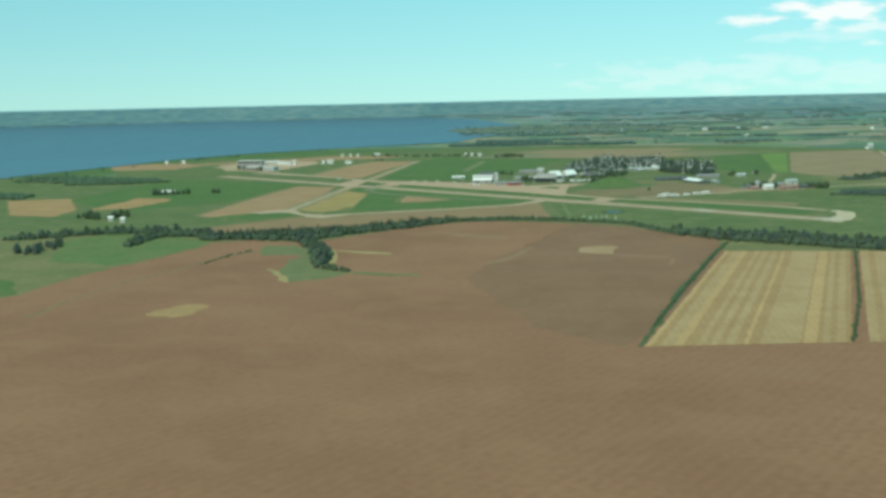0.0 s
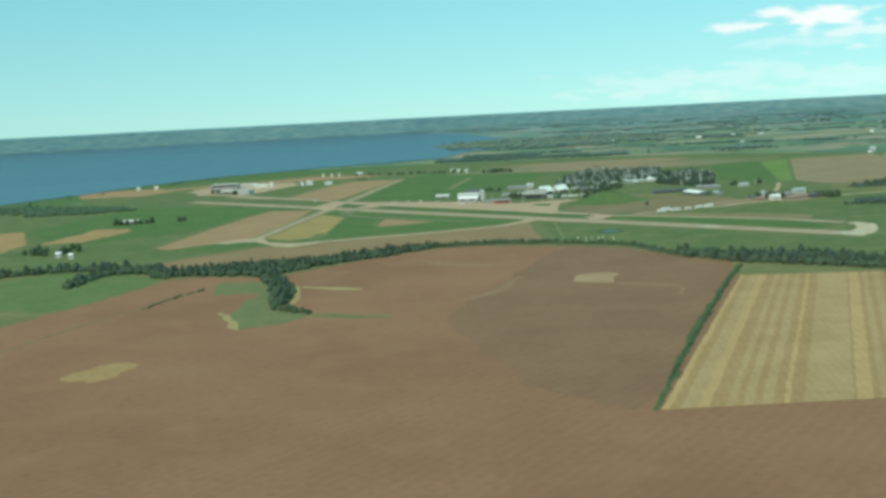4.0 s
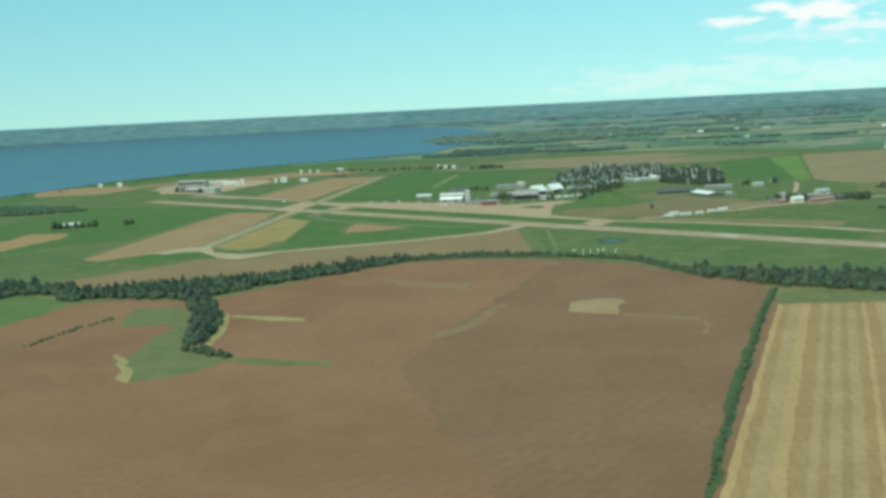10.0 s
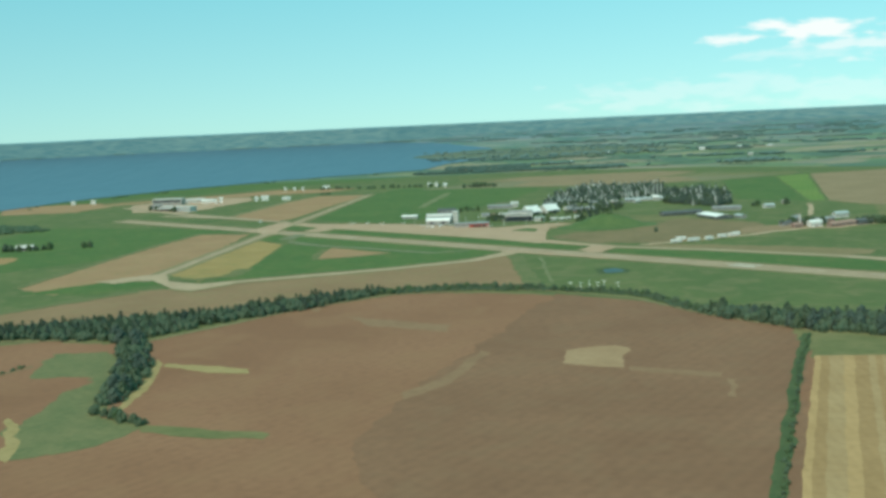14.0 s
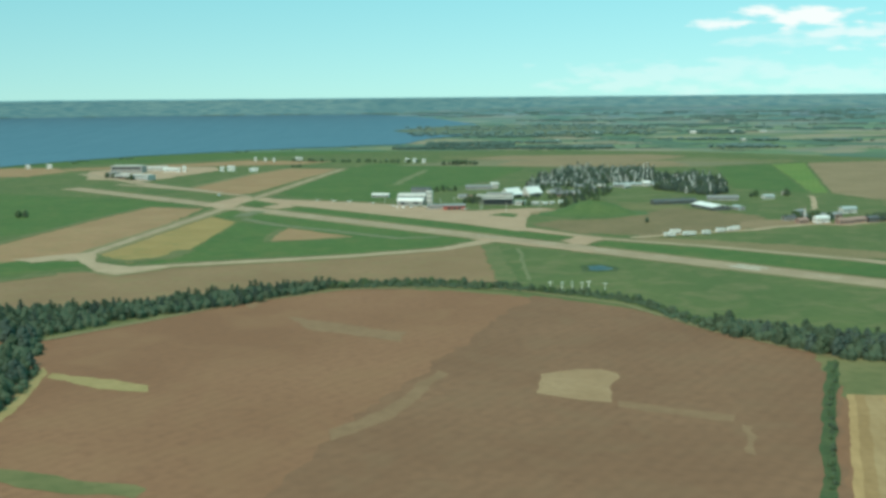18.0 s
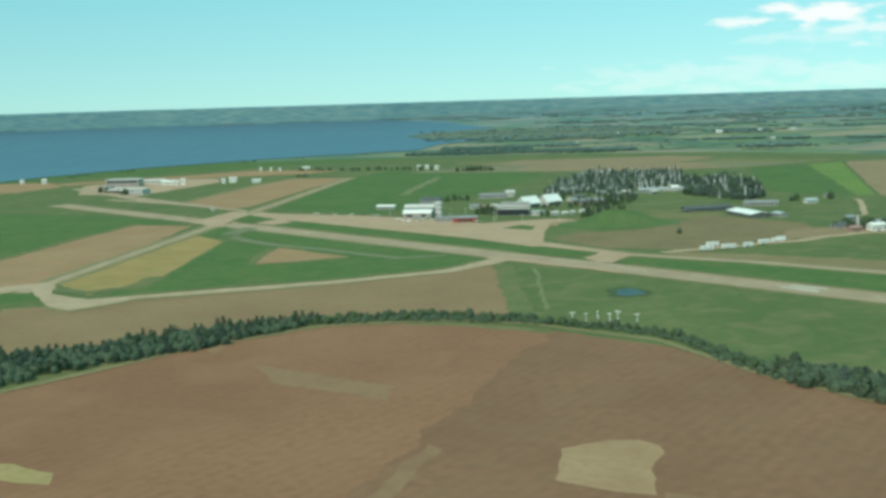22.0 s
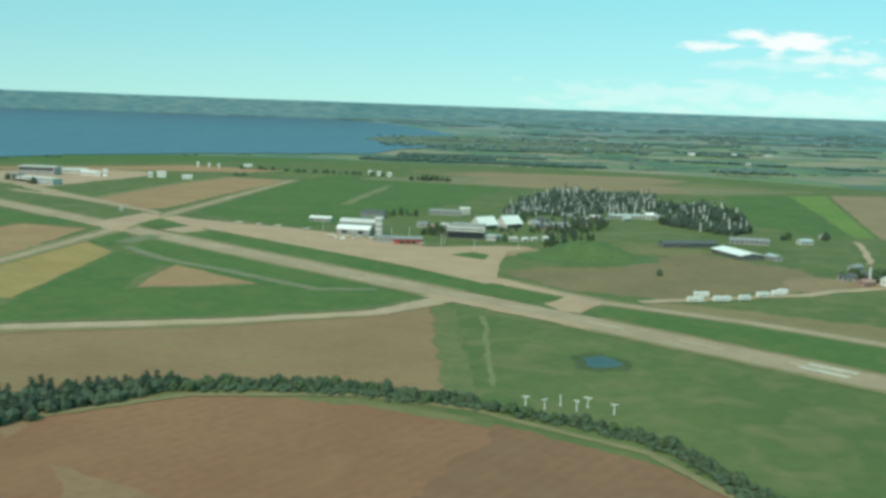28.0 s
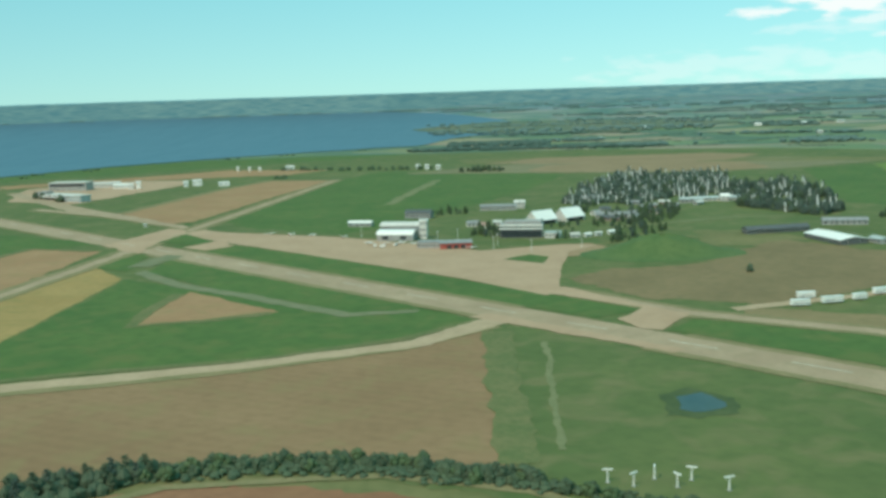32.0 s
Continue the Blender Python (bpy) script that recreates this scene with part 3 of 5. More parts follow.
patch("pasture", [(-1500, 1000), (-420, 1290), (-430, 1500), (-560, 1900), (-560, 2380), (-960, 2420), (-1500, 2300)], GREEN, 0.010, "rough green pasture west of the airfield", "grass")
patch("pasture", [(430, 1010), (720, 830), (1150, 1250), (1200, 2640), (880, 2790), (300, 2860), (50, 2750), (100, 2100), (200, 1900), (230, 1700), (420, 1500)], GREEN, 0.02, "wide green pasture east of the airfield", "grass")
patch("pasture", [(-640, 2700), (-560, 2960), (-330, 3130), (-100, 3300), (60, 3420), (400, 3400), (800, 3230), (1150, 2860), (1200, 2640), (300, 2700)], GREEN, 0.015, "rough green pasture towards the lake", "grass", rough=6)
patch("pasture", [(-960, 2390), (-825, 2770), (-760, 3100), (-600, 3370), (-380, 3425), (-148, 3450), (60, 3420), (-330, 3130), (-560, 2960), (-640, 2700), (-800, 2350)], LUSH, 0.012, "deep green shore pasture", "grass", rough=5)
patch("meadow", [(610, -600), (1300, -600), (1300, 1260), (1150, 1260), (720, 840), (640, 850), (630, 600)], OLIVE, 0.02, "olive meadow beside the ploughed field", "meadow")
patch("airfield_grass", [(-440, 1300)] + [(x, y + 8) for x, y in HEDGE[1:]] + [(720, 1180), (640, 1480), (450, 1720), (330, 1900), (160, 2240), (310, 2680),
                          (-60, 2980), (-640, 2960), (-800, 2620), (-560, 1900), (-440, 1330)], GREEN, 0.05, "mown green airfield grass", "grass")
patch("field", [(-330, 1300), (-212, 1425), (-178, 1428), (-102, 1462), (20, 1496), (99, 1530), (146, 1572), (146, 1340), (100, 1346), (25, 1356), (-40, 1315), (-90, 1255), (-140, 1205), (-230, 1230)], SOIL2, 0.12,
      "brown tilled strip along the airfield's edge")
patch("grass_field", [(-330, 1440), (-236, 1520), (-196, 1465), (-250, 1415)], LUSH, 0.16, "small green grass triangle", "grass")
patch("field", [(-345, 1480), (-318, 1690), (-296, 1830), (-267, 1965), (-192, 1935), (-196, 1740), (-228, 1529), (-290, 1420)], TAN, 0.14, "tan dry-grass strip beside the old runway")
patch("field", [(-214, 1530), (-192, 1660), (-172, 1850), (-124, 1777), (-127, 1650), (-130, 1553), (-166, 1470)], OCHRE, 0.14, "ochre dry-grass field between runways", rough=1.8)
patch("grass_field", [(-156, 1450), (-66, 1490), (62, 1520), (140, 1590), (99, 1640), (4, 1690), (-55, 1722), (-121, 1775), (-124, 1650), (-127, 1556)], LUSH, 0.18, "deep green grass triangle", "grass")
patch("field", [(-70, 1598), (-57, 1712), (18, 1632)], TAN, 0.22, "small tan triangle in green grass", rough=2.5)
patch("field", [(-560, 2200), (-330, 2080), (-206, 1990), (-270, 1952), (-300, 1800), (-330, 1690), (-470, 1560), (-620, 1760)], LUSH, 0.12, "deep green grass field")
patch("field", [(-274, 2270), (-222, 2560), (-172, 2730), (-64, 2705), (-110, 2470), (-158, 2160), (-190, 2130)], TAN, 0.14, "reddish-tan fallow field beside the old runway")
patch("grass_field", [(-58, 2690), (-100, 2380), (-128, 2160), (-90, 2085), (20, 2010), (60, 2060), (150, 2240), (210, 2370), (306, 2667), (200, 2790), (0, 2860)], LUSH, 0.12, "wide deep green pasture", "grass")
patch("field", [(148, 1345), (148, 1570), (170, 1550), (480, 1240), (475, 1010), (436, 1034), (305, 1142), (216, 1256)], GREEN, 0.14, "green grass before the runway")
patch("field", [(206, 1718), (246, 1640), (315, 1612), (413, 1662), (473, 1722), (474, 1790), (451, 1812), (430, 1850), (408, 1876), (371, 1852), (345, 1800), (296, 1762), (241, 1756)], mottled("worn_brown_grass", (0.186, 0.132, 0.062), (0.232, 0.158, 0.077), (0.138, 0.116, 0.050), big=60, fine=7), 0.12,
      "brown worn grass beside the trailers", rough=7)
patch("field", [(328, 1862), (344, 1905), (350, 1960), (396, 1950), (432, 1888), (408, 1876), (371, 1852)], OLIVE, 0.125, "dry olive grass before a long stable", rough=7)
patch("grass_field", [(225, 1850), (262, 1900), (330, 1940), (385, 2190), (450, 2200), (470, 1985), (400, 1905), (340, 1850)], GREEN, 0.12, "green grass between the camp and the sheds", "grass", rough=6)
bm = bmesh.new()
rows = []
for j in range(9):
    r = j / 8
    rows.append([bm.verts.new((62 * r * math.cos(a) * (1 + 0.10 * math.sin(2 * a + 1)), 46 * r * math.sin(a) * (1 + 0.08 * math.cos(3 * a)), 15.0 * (0.5 + 0.5 * math.cos(math.pi * r)) * (1 + 0.06 * math.sin(5 * a + 3 * r)))) for a in [2 * math.pi * i / 32 for i in range(32)]])
for j in range(8):
    for i in range(32):
        bm.faces.new((rows[j][i], rows[j + 1][i], rows[j + 1][(i + 1) % 32], rows[j][(i + 1) % 32]))
bmesh.ops.remove_doubles(bm, verts=bm.verts[:], dist=0.01)
tagged(new("grass_mound", finish("grass_mound", bm, mottled("mound_grass", (0.084, 0.130, 0.042), (0.112, 0.148, 0.050), (0.062, 0.100, 0.032), big=40, fine=5), True)), "rounded green grass mound beside the apron", "mound", kind="structure").matrix_basis = pose(292, 1826, 0.2, 0, 0, -8)
patch("field", [(-626, 1540), (-726, 1783), (-627, 1807), (-550, 1601), (-549, 1503)], STUBBLE2, 0.12, "tan stubble field near white cottages", rough=6)
patch("field", [(-531, 1596), (-505, 1785), (-453, 1763), (-439, 1730), (-470, 1595)], STUBBLE2, 0.12, "tan stubble field near a farmhouse", rough=6)
patch("field", [(-790, 2570), (-850, 2760), (-770, 2830), (-670, 2830), (-600, 2700), (-640, 2560)], TAN, 0.12, "tan dry field by the lake shore", rough=8)
patch("field", [(-420, 2930), (-300, 3040), (-100, 2960), (-160, 2860), (-440, 2820), (-600, 2720), (-640, 2790)], TAN, 0.12, "tan strip of dry ground behind the terminal", rough=8)

strip("runway", along(28, -5), along(1420, -5), 33, ASPHALT, 0.26, "long pale weathered asphalt runway", "runway")
TAXI = [(492, 1372), (446, 1432), (340, 1528), (258, 1585), (192, 1670), (121, 1750), (16, 1872), (-93, 1988), (-174, 2110), (-291, 2240), (-420, 2350)]
patch("taxiway", TAXI + [(x + 12.5, y + 11.5) for x, y in TAXI[::-1]], ASPHALT, 0.24, "pale narrow taxiway along the runway", "taxiway", rough=1)
BLEACHED = mottled("bleached_pad", (0.43, 0.33, 0.205), (0.52, 0.41, 0.26), (0.36, 0.28, 0.175), big=20, fine=3, bump=0.1)
patch("runway_end", [(452, 1262), (466, 1247), (490, 1272), (509, 1306), (522, 1348), (512, 1376), (496, 1370), (500, 1350), (488, 1318), (470, 1292)], BLEACHED, 0.30, "pale worn turning pad at the runway's end", "runway", rough=2)
strip("crossing_runway", (-232, 1490), (-66, 2710), 16, ASPHALT, 0.28, "pale old crossing runway", "runway")
patch("taxiway", [(-236, 1533), (-214, 1540), (-196, 1480), (-160, 1452), (-64, 1482), (19, 1504), (99, 1540), (150, 1600), (165, 1588), (110, 1528), (19, 1490), (-64, 1466), (-124, 1450), (-159, 1410), (-184, 1432)], DIRT, 0.31,
      "pale sandy perimeter track", "taxiway", rough=2)
patch("taxiway", [(-275, 1500), (-232, 1535), (-214, 1512), (-250, 1480)], DIRT, 0.33, "pale sandy stub of the perimeter track", "taxiway", rough=3)
patch("apron", [(-130, 2075), (-105, 2050), (19, 1985), (126, 1893), (150, 1868), (223, 1893), (250, 1880), (222, 1850), (205, 1760), (196, 1672), (186, 1660), (125, 1742), (33, 1842), (-107, 1993), (-150, 2040)], CONCRETE, 0.30,
      "wide sandy concrete apron before the hangars", "apron", rough=1.2)
patch("apron_island", [(166, 1817), (188, 1840), (203, 1824), (195, 1790)], LUSH, 0.36, "small green grass island in the apron", "grass", rough=1.5, step=6)
patch("taxiway", [along(362, -6), along(440, -9), along(505, -11), along(500, 4), along(362, 3)], CONCRETE, 0.33, "pale widening where the perimeter track meets the runway", "taxiway", rough=2)
patch("taxiway", [(219, 1582), (228, 1592), (240, 1614), (264, 1590), (248, 1566), (240, 1550), (228, 1556)], CONCRETE, 0.33, "pale link between runway and taxiway", "taxiway", rough=2)
patch("taxiway", [(232, 1620), (252, 1602), (200, 1690), (190, 1664)], CONCRETE, 0.34, "pale link from taxiway to apron", "taxiway", rough=2)
patch("taxiway", [along(925, -12), along(1010, -4), along(1075, 100), along(1040, 104), along(985, 40)], CONCRETE, 0.33, "pale crossing of the two runways", "runway", rough=4)
patch("grass_island", [(-153, 1985), (-141, 2044), (-98, 1982), (-108, 1956)], LUSH, 0.37, "small green grass wedge between the crossing runways", "grass", rough=2)
patch("taxiway", [(-140, 1835), (-122, 1900), (-105, 1890), (-118, 1830)], GREYWORN := mottled("grey_worn_asphalt", (0.165, 0.170, 0.085), (0.215, 0.195, 0.11), (0.13, 0.15, 0.07), big=15, fine=3), 0.35, "grey patched link between the runways", "taxiway", rough=3, step=7)
patch("taxiway", [(-116, 1815), (-72, 1748), (-20, 1702), (26, 1658), (62, 1622), (105, 1626), (104, 1618), (58, 1610), (20, 1648), (-26, 1692), (-78, 1738), (-122, 1800)], GREYWORN, 0.30, "faint grey disused taxiway in the grass", "taxiway", rough=2)
ROAD = [(292, 1594), (340, 1610), (408, 1636), (431, 1641), (457, 1662), (483, 1672), (507, 1684), (540, 1674), (565, 1688), (640, 1722), (760, 1752)]
patch("road", ROAD + [(x - 3, y + 11) for x, y in ROAD[::-1]], DIRT, 0.30, "sandy service road past the trailers to the brick houses", "road", rough=2.5)
patch("yard", [(416, 1652), (445, 1735), (495, 1740), (534, 1748), (572, 1716), (560, 1692), (508, 1692), (457, 1670)], mottled("reddish_yard", (0.25, 0.165, 0.085), (0.31, 0.20, 0.11), (0.19, 0.145, 0.07), big=30, fine=5), 0.20, "reddish-brown worn yard round the brick houses", "field", rough=6)
patch("field", [(395, 1490), (477, 1440), (500, 1470), (452, 1516), (360, 1575), (300, 1600), (290, 1585), (340, 1545)], mottled("worn_verge", (0.205, 0.152, 0.070), (0.25, 0.178, 0.086), (0.155, 0.13, 0.054), big=50, fine=6), 0.18, "worn brown grass beside the taxiway", rough=6)
LANE = [(557, 1835), (571, 1861), (584, 1900), (597, 1933), (612, 1975), (622, 2014)]
patch("road", LANE + [(x + 7, y) for x, y in LANE[::-1]], DIRT, 0.30, "pale lane winding behind the brick houses", "road", rough=2)
strip("track", (42, 2280), (99, 2640), 14, PALEOLIVE := mottled("pale_olive_track", (0.17, 0.17, 0.075), (0.21, 0.20, 0.095), (0.13, 0.15, 0.06), big=20, fine=4), 0.30, "pale olive farm track through a pasture", "road", rough=5)
strip("track", (163, 1358), (172, 1530), 3, PALEOLIVE, 0.30, "thin trodden path in the grass", "path", rough=2)
strip("road", (250, 1888), (425, 1945), 6, OLIVE, 0.30, "narrow grass lane behind the apron", "road", rough=3)
patch("road", [(-560, 2620), (-345, 2300), (-222, 2165), (-205, 2178), (-330, 2330), (-545, 2640)], ASPHALT, 0.27, "pale access road to the terminal", "road", rough=2)
patch("forecourt", [(-500, 2480), (-380, 2420), (-300, 2700), (-330, 2800), (-460, 2820), (-560, 2700)], CONCRETE, 0.22, "pale forecourt round the terminal", "apron", rough=5)
PONDWATER = mottled("murky_pond_water", (0.042, 0.078, 0.084), (0.064, 0.098, 0.096), (0.045, 0.076, 0.050), big=10, fine=3, rough=0.5, bump=0.05, spec=0.2)
patch("marsh", [(210, 1396), (212, 1426), (228, 1436), (244, 1418), (240, 1396), (222, 1390)], RANK, 0.21, "dark marshy grass round the pond", "grass", rough=4, step=4)
patch("pond", [(217, 1404), (219, 1422), (231, 1428), (238, 1412), (232, 1402), (222, 1400)], PONDWATER, 0.24, "small blue pond in the airfield grass", "pond", rough=2, step=5)
for k in range(2):
    strip("runway_marking", along(204, 6 + 11 * k), along(232, 6 + 11 * k), 5, MARKING, 0.33, "wide worn white touchdown bar", "marking", rough=0.5)
for k in range(6):
    strip("runway_marking", along(34, 2 + k * 4.4), along(60, 2 + k * 4.4), 2.4, MARKING, 0.36, "worn white threshold bar", "marking", rough=0.4)
for k in range(18):
    strip("runway_marking", along(70 + k * 70, 13), along(100 + k * 70, 13), 1.2, MARKING, 0.33, "worn white centre-line dash", "marking", rough=0.3)

patch("grass_field", [along(948, 33), along(700, 33), along(445, 33), (238, 1606), (190, 1662), (119, 1742), (14, 1864), (-74, 1950)], LUSH, 0.19, "green grass strip between runway and taxiway", "grass", rough=2)
patch("grass_field", [along(394, 34), along(200, 34), along(92, 36), (484, 1378), (446, 1428), (340, 1524), (262, 1576)], LUSH, 0.19, "green grass strip between runway and taxiway", "grass", rough=2)
patch("grass_field", [(-112, 1806), (-112, 1876), along(905, -9), along(700, -9), along(520, -12), (106, 1630), (62, 1632), (24, 1664), (-38, 1716)], LUSH, 0.19, "green grass strip south of the runway", "grass", rough=2)
patch("grass_field", [(-178, 1846), (-172, 1916), (-136, 1898), (-132, 1812), (-150, 1826)], LUSH, 0.19, "small green corner beside the crossing runways", "grass", rough=2)
patch("taxiway", [(-120, 1942), (-94, 1986), (-72, 1944), (-92, 1918)], CONCRETE, 0.34, "pale link between the crossing and the apron", "taxiway", rough=1.5)

patch("yard", [(217, 1821), (224, 1886), (244, 1894), (256, 1873), (241, 1826)], mottled("reddish_worn_ground", (0.30, 0.19, 0.105), (0.35, 0.225, 0.125), (0.23, 0.165, 0.08), big=15, fine=4), 0.23, "reddish worn ground at the apron's corner", "yard", rough=4)
# worn grass along paved edges and between fields
DRYVERGE = mottled("dry_verge", (0.205, 0.172, 0.078), (0.262, 0.200, 0.098), (0.150, 0.148, 0.060), big=18, fine=3)
DARKVERGE = mottled("rough_verge", (0.120, 0.138, 0.048), (0.175, 0.158, 0.064), (0.086, 0.108, 0.036), big=16, fine=3)


def margin(points, width, material, up, label):
    """A ragged strip of rough grass along a broken line."""
    left, right = [], []
    for i, p in enumerate(points):
        a, b = points[max(0, i - 1)], points[min(len(points) - 1, i + 1)]
        d = Vector((b[0] - a[0], b[1] - a[1])).normalized() * width / 2
        left.append((p[0] - d.y, p[1] + d.x))
        right.append((p[0] + d.y, p[1] - d.x))
    patch("grass_margin", left + right[::-1], material, up, label, "verge", rough=width * 0.2, step=5)


for off in (-7, 29.5):
    margin([along(d, off) for d in (12, 380)], 7, DRYVERGE, 0.225, "dry trodden grass along the runway")
    margin([along(d, off) for d in (500, 915)], 7, DRYVERGE, 0.225, "dry trodden grass along the runway")
    margin([along(d, off) for d in (1080, 1415)], 7, DRYVERGE, 0.225, "dry trodden grass along the runway")
margin(TAXI[1:], 6, DRYVERGE, 0.225, "dry trodden grass along the taxiway")
margin([(x + 13, y + 12) for x, y in TAXI[1:5]], 6, DRYVERGE, 0.225, "dry trodden grass along the taxiway")
margin([(-232, 1490), (-190, 1800), (-66, 2710)], 8, DRYVERGE, 0.225, "dry trodden grass along the old runway")
margin([(-214, 1488), (-172, 1798), (-50, 2708)], 8, DRYVERGE, 0.225, "dry trodden grass along the old runway")
margin([(-184, 1428), (-159, 1406), (-124, 1446), (-64, 1462), (19, 1487), (99, 1524), (150, 1572)], 9, DRYVERGE, 0.225, "dry trodden grass along the perimeter track")
margin([(-156, 1458), (-66, 1490), (19, 1508), (95, 1545), (140, 1590)], 7, DARKVERGE, 0.225, "rough grass along the perimeter track")
margin([(-330, 1300), (-260, 1370), (-212, 1420)], 14, DARKVERGE, 0.225, "rough grass at a field's edge")
margin([(148, 1345), (148, 1450), (150, 1560)], 16, DARKVERGE, 0.225, "rough grass at a field's edge")
margin([(-214, 1520), (-175, 1480), (-140, 1500), (-132, 1550)], 18, DARKVERGE, 0.222, "rough grass at a field's edge")
margin([(-345, 1480), (-318, 1690), (-296, 1830), (-267, 1965), (-200, 1940)], 12, DARKVERGE, 0.222, "rough grass at a field's edge")
margin([(-274, 2270), (-222, 2560), (-172, 2730), (-64, 2705)], 14, DRYVERGE, 0.222, "dry grass at a fallow field's edge")
margin([(-62, 1706), (-68, 1660), (-66, 1600), (-20, 1612), (14, 1628)], 10, DARKVERGE, 0.228, "rough grass round a dry triangle")
margin([(-140, 1176), (-90, 1229), (-40, 1286), (25, 1331), (100, 1337), (150, 1318), (216, 1262), (252, 1176), (300, 1106)], 5, DRYVERGE, 0.16, "rough dry grass at the hedge foot")
margin([(-187, 1190), (-256, 1200), (-300, 1230)], 5, DRYVERGE, 0.16, "rough dry grass at the hedge foot")

# fields behind the airfield
FALLOW = mottled("olive_brown_fallow", (0.245, 0.165, 0.085), (0.29, 0.195, 0.105), (0.19, 0.145, 0.07), big=80, fine=8)
patch("field", [(560, 2150), (672, 2640), (800, 2700), (642, 2062)], LUSH, 0.12, "deep green field behind the wood")
patch("field", [(646, 2062), (804, 2700), (884, 2738), (668, 2060)], CROP, 0.12, "yellow-green crop field")
patch("field", [(890, 2735), (1113, 2790), (1055, 2535), (922, 2121), (743, 1915), (687, 1966), (672, 2055)], FALLOW, 0.12, "pale brown tilled field")
strip("track", (910, 2066), (1014, 2406), 8, DIRT, 0.30, "pale farm lane through a tilled field", "road", rough=2)
strip("track", (1014, 2406), (1112, 2727), 8, DIRT, 0.30, "pale farm lane through a tilled field", "road", rough=2)
patch("field", [(450, 1960), (580, 2240), (730, 2285), (760, 2150), (640, 1950), (520, 1900)], GREEN, 0.10, "green grass beside sheds")
patch("field", [(640, 1800), (770, 2140), (1000, 2140), (960, 1750), (760, 1600)], OLIVE, 0.10, "olive pasture with worn paths", rough=5)
patch("field", [(520, 1745), (640, 1790), (760, 1590), (650, 1490), (560, 1600)], GREEN, 0.13, "green pasture beside the road")
patch("field", [(250, 2770), (300, 2900), (480, 2960), (640, 2880), (640, 2690), (560, 2650), (420, 2700), (320, 2710)], FALLOW, 0.12, "pale brown tilled field behind the wood", rough=5)
patch("field", [(40, 2790), (180, 2930), (420, 3010), (720, 2950), (900, 2800), (640, 2660), (420, 2660), (300, 2720)], mottled("dry_olive_pasture", (0.182, 0.160, 0.082), (0.232, 0.186, 0.100), (0.140, 0.142, 0.068), big=90, fine=9), 0.10, "dry olive-brown pasture behind the camp", "field", rough=8)
patch("field", [(140, 3130), (420, 3150), (520, 3020), (300, 2960), (160, 3020)], OLIVE, 0.12, "olive dry pasture", rough=6)
patch("field", [(190, 2990), (425, 2900), (620, 2900), (720, 3040), (640, 3130), (300, 3120)], FALLOW, 0.13, "pale brown tilled field before far woods", rough=8)
patch("field", [(560, 2880), (700, 2830), (860, 2760), (900, 2840), (760, 2900), (600, 2960)], OLIVE, 0.12, "olive fallow field behind the wood", rough=6)
patch("lane", [(262, 1990), (330, 2022), (410, 2052), (470, 2050), (470, 2044), (412, 2044), (334, 2012), (266, 1982)], PALEOLIVE, 0.31, "narrow worn lane curving past the camp", "road", rough=2)

# ---- trees ----


def lump(bm, centre, size, seed, detail=1):
    """One uneven clump of leaves."""
    made = bmesh.ops.create_icosphere(bm, subdivisions=detail, radius=1.0)["verts"]
    for v in made:
        s = 1 + 0.42 * noise.noise(v.co * 1.9 + Vector((seed, seed * 0.7, 0)))
        v.co = Vector((v.co.x * size[0] * s, v.co.y * size[1] * s, v.co.z * size[2] * s)) + Vector(centre)


def leaves(bm, rng, centre, size, count, blade):
    """Loose leaf sprays standing out of a clump."""
    for _ in range(count):
        d = Vector((rng.gauss(0, 1), rng.gauss(0, 1), rng.gauss(0, 0.9))).normalized()
        c = Vector(centre) + Vector((d.x * size[0], d.y * size[1], d.z * size[2])) * rng.uniform(0.8, 1.25)
        a = Vector((rng.gauss(0, 1), rng.gauss(0, 1), rng.gauss(0, 1))).normalized() * blade * rng.uniform(0.6, 1.3)
        b = a.cross(d).normalized() * blade * rng.uniform(0.4, 0.9)
        bm.faces.new([bm.verts.new(c + q) for q in (a, b, -a * 0.8, -b)])


def stem(bm, base, top, r0, r1, sides=6):
    """A tapered round limb."""
    base, top = Vector(base), Vector(top)
    turn = (top - base).to_track_quat("Z", "Y").to_matrix()
    rows = [[bm.verts.new(c + turn @ Vector((r * math.cos(2 * math.pi * i / sides), r * math.sin(2 * math.pi * i / sides), 0))) for i in range(sides)] for c, r in ((base, r0), (top, r1))]
    for i in range(sides):
        j = (i + 1) % sides
        bm.faces.new((rows[0][i], rows[0][j], rows[1][j], rows[1][i]))
    bm.faces.new(rows[1])


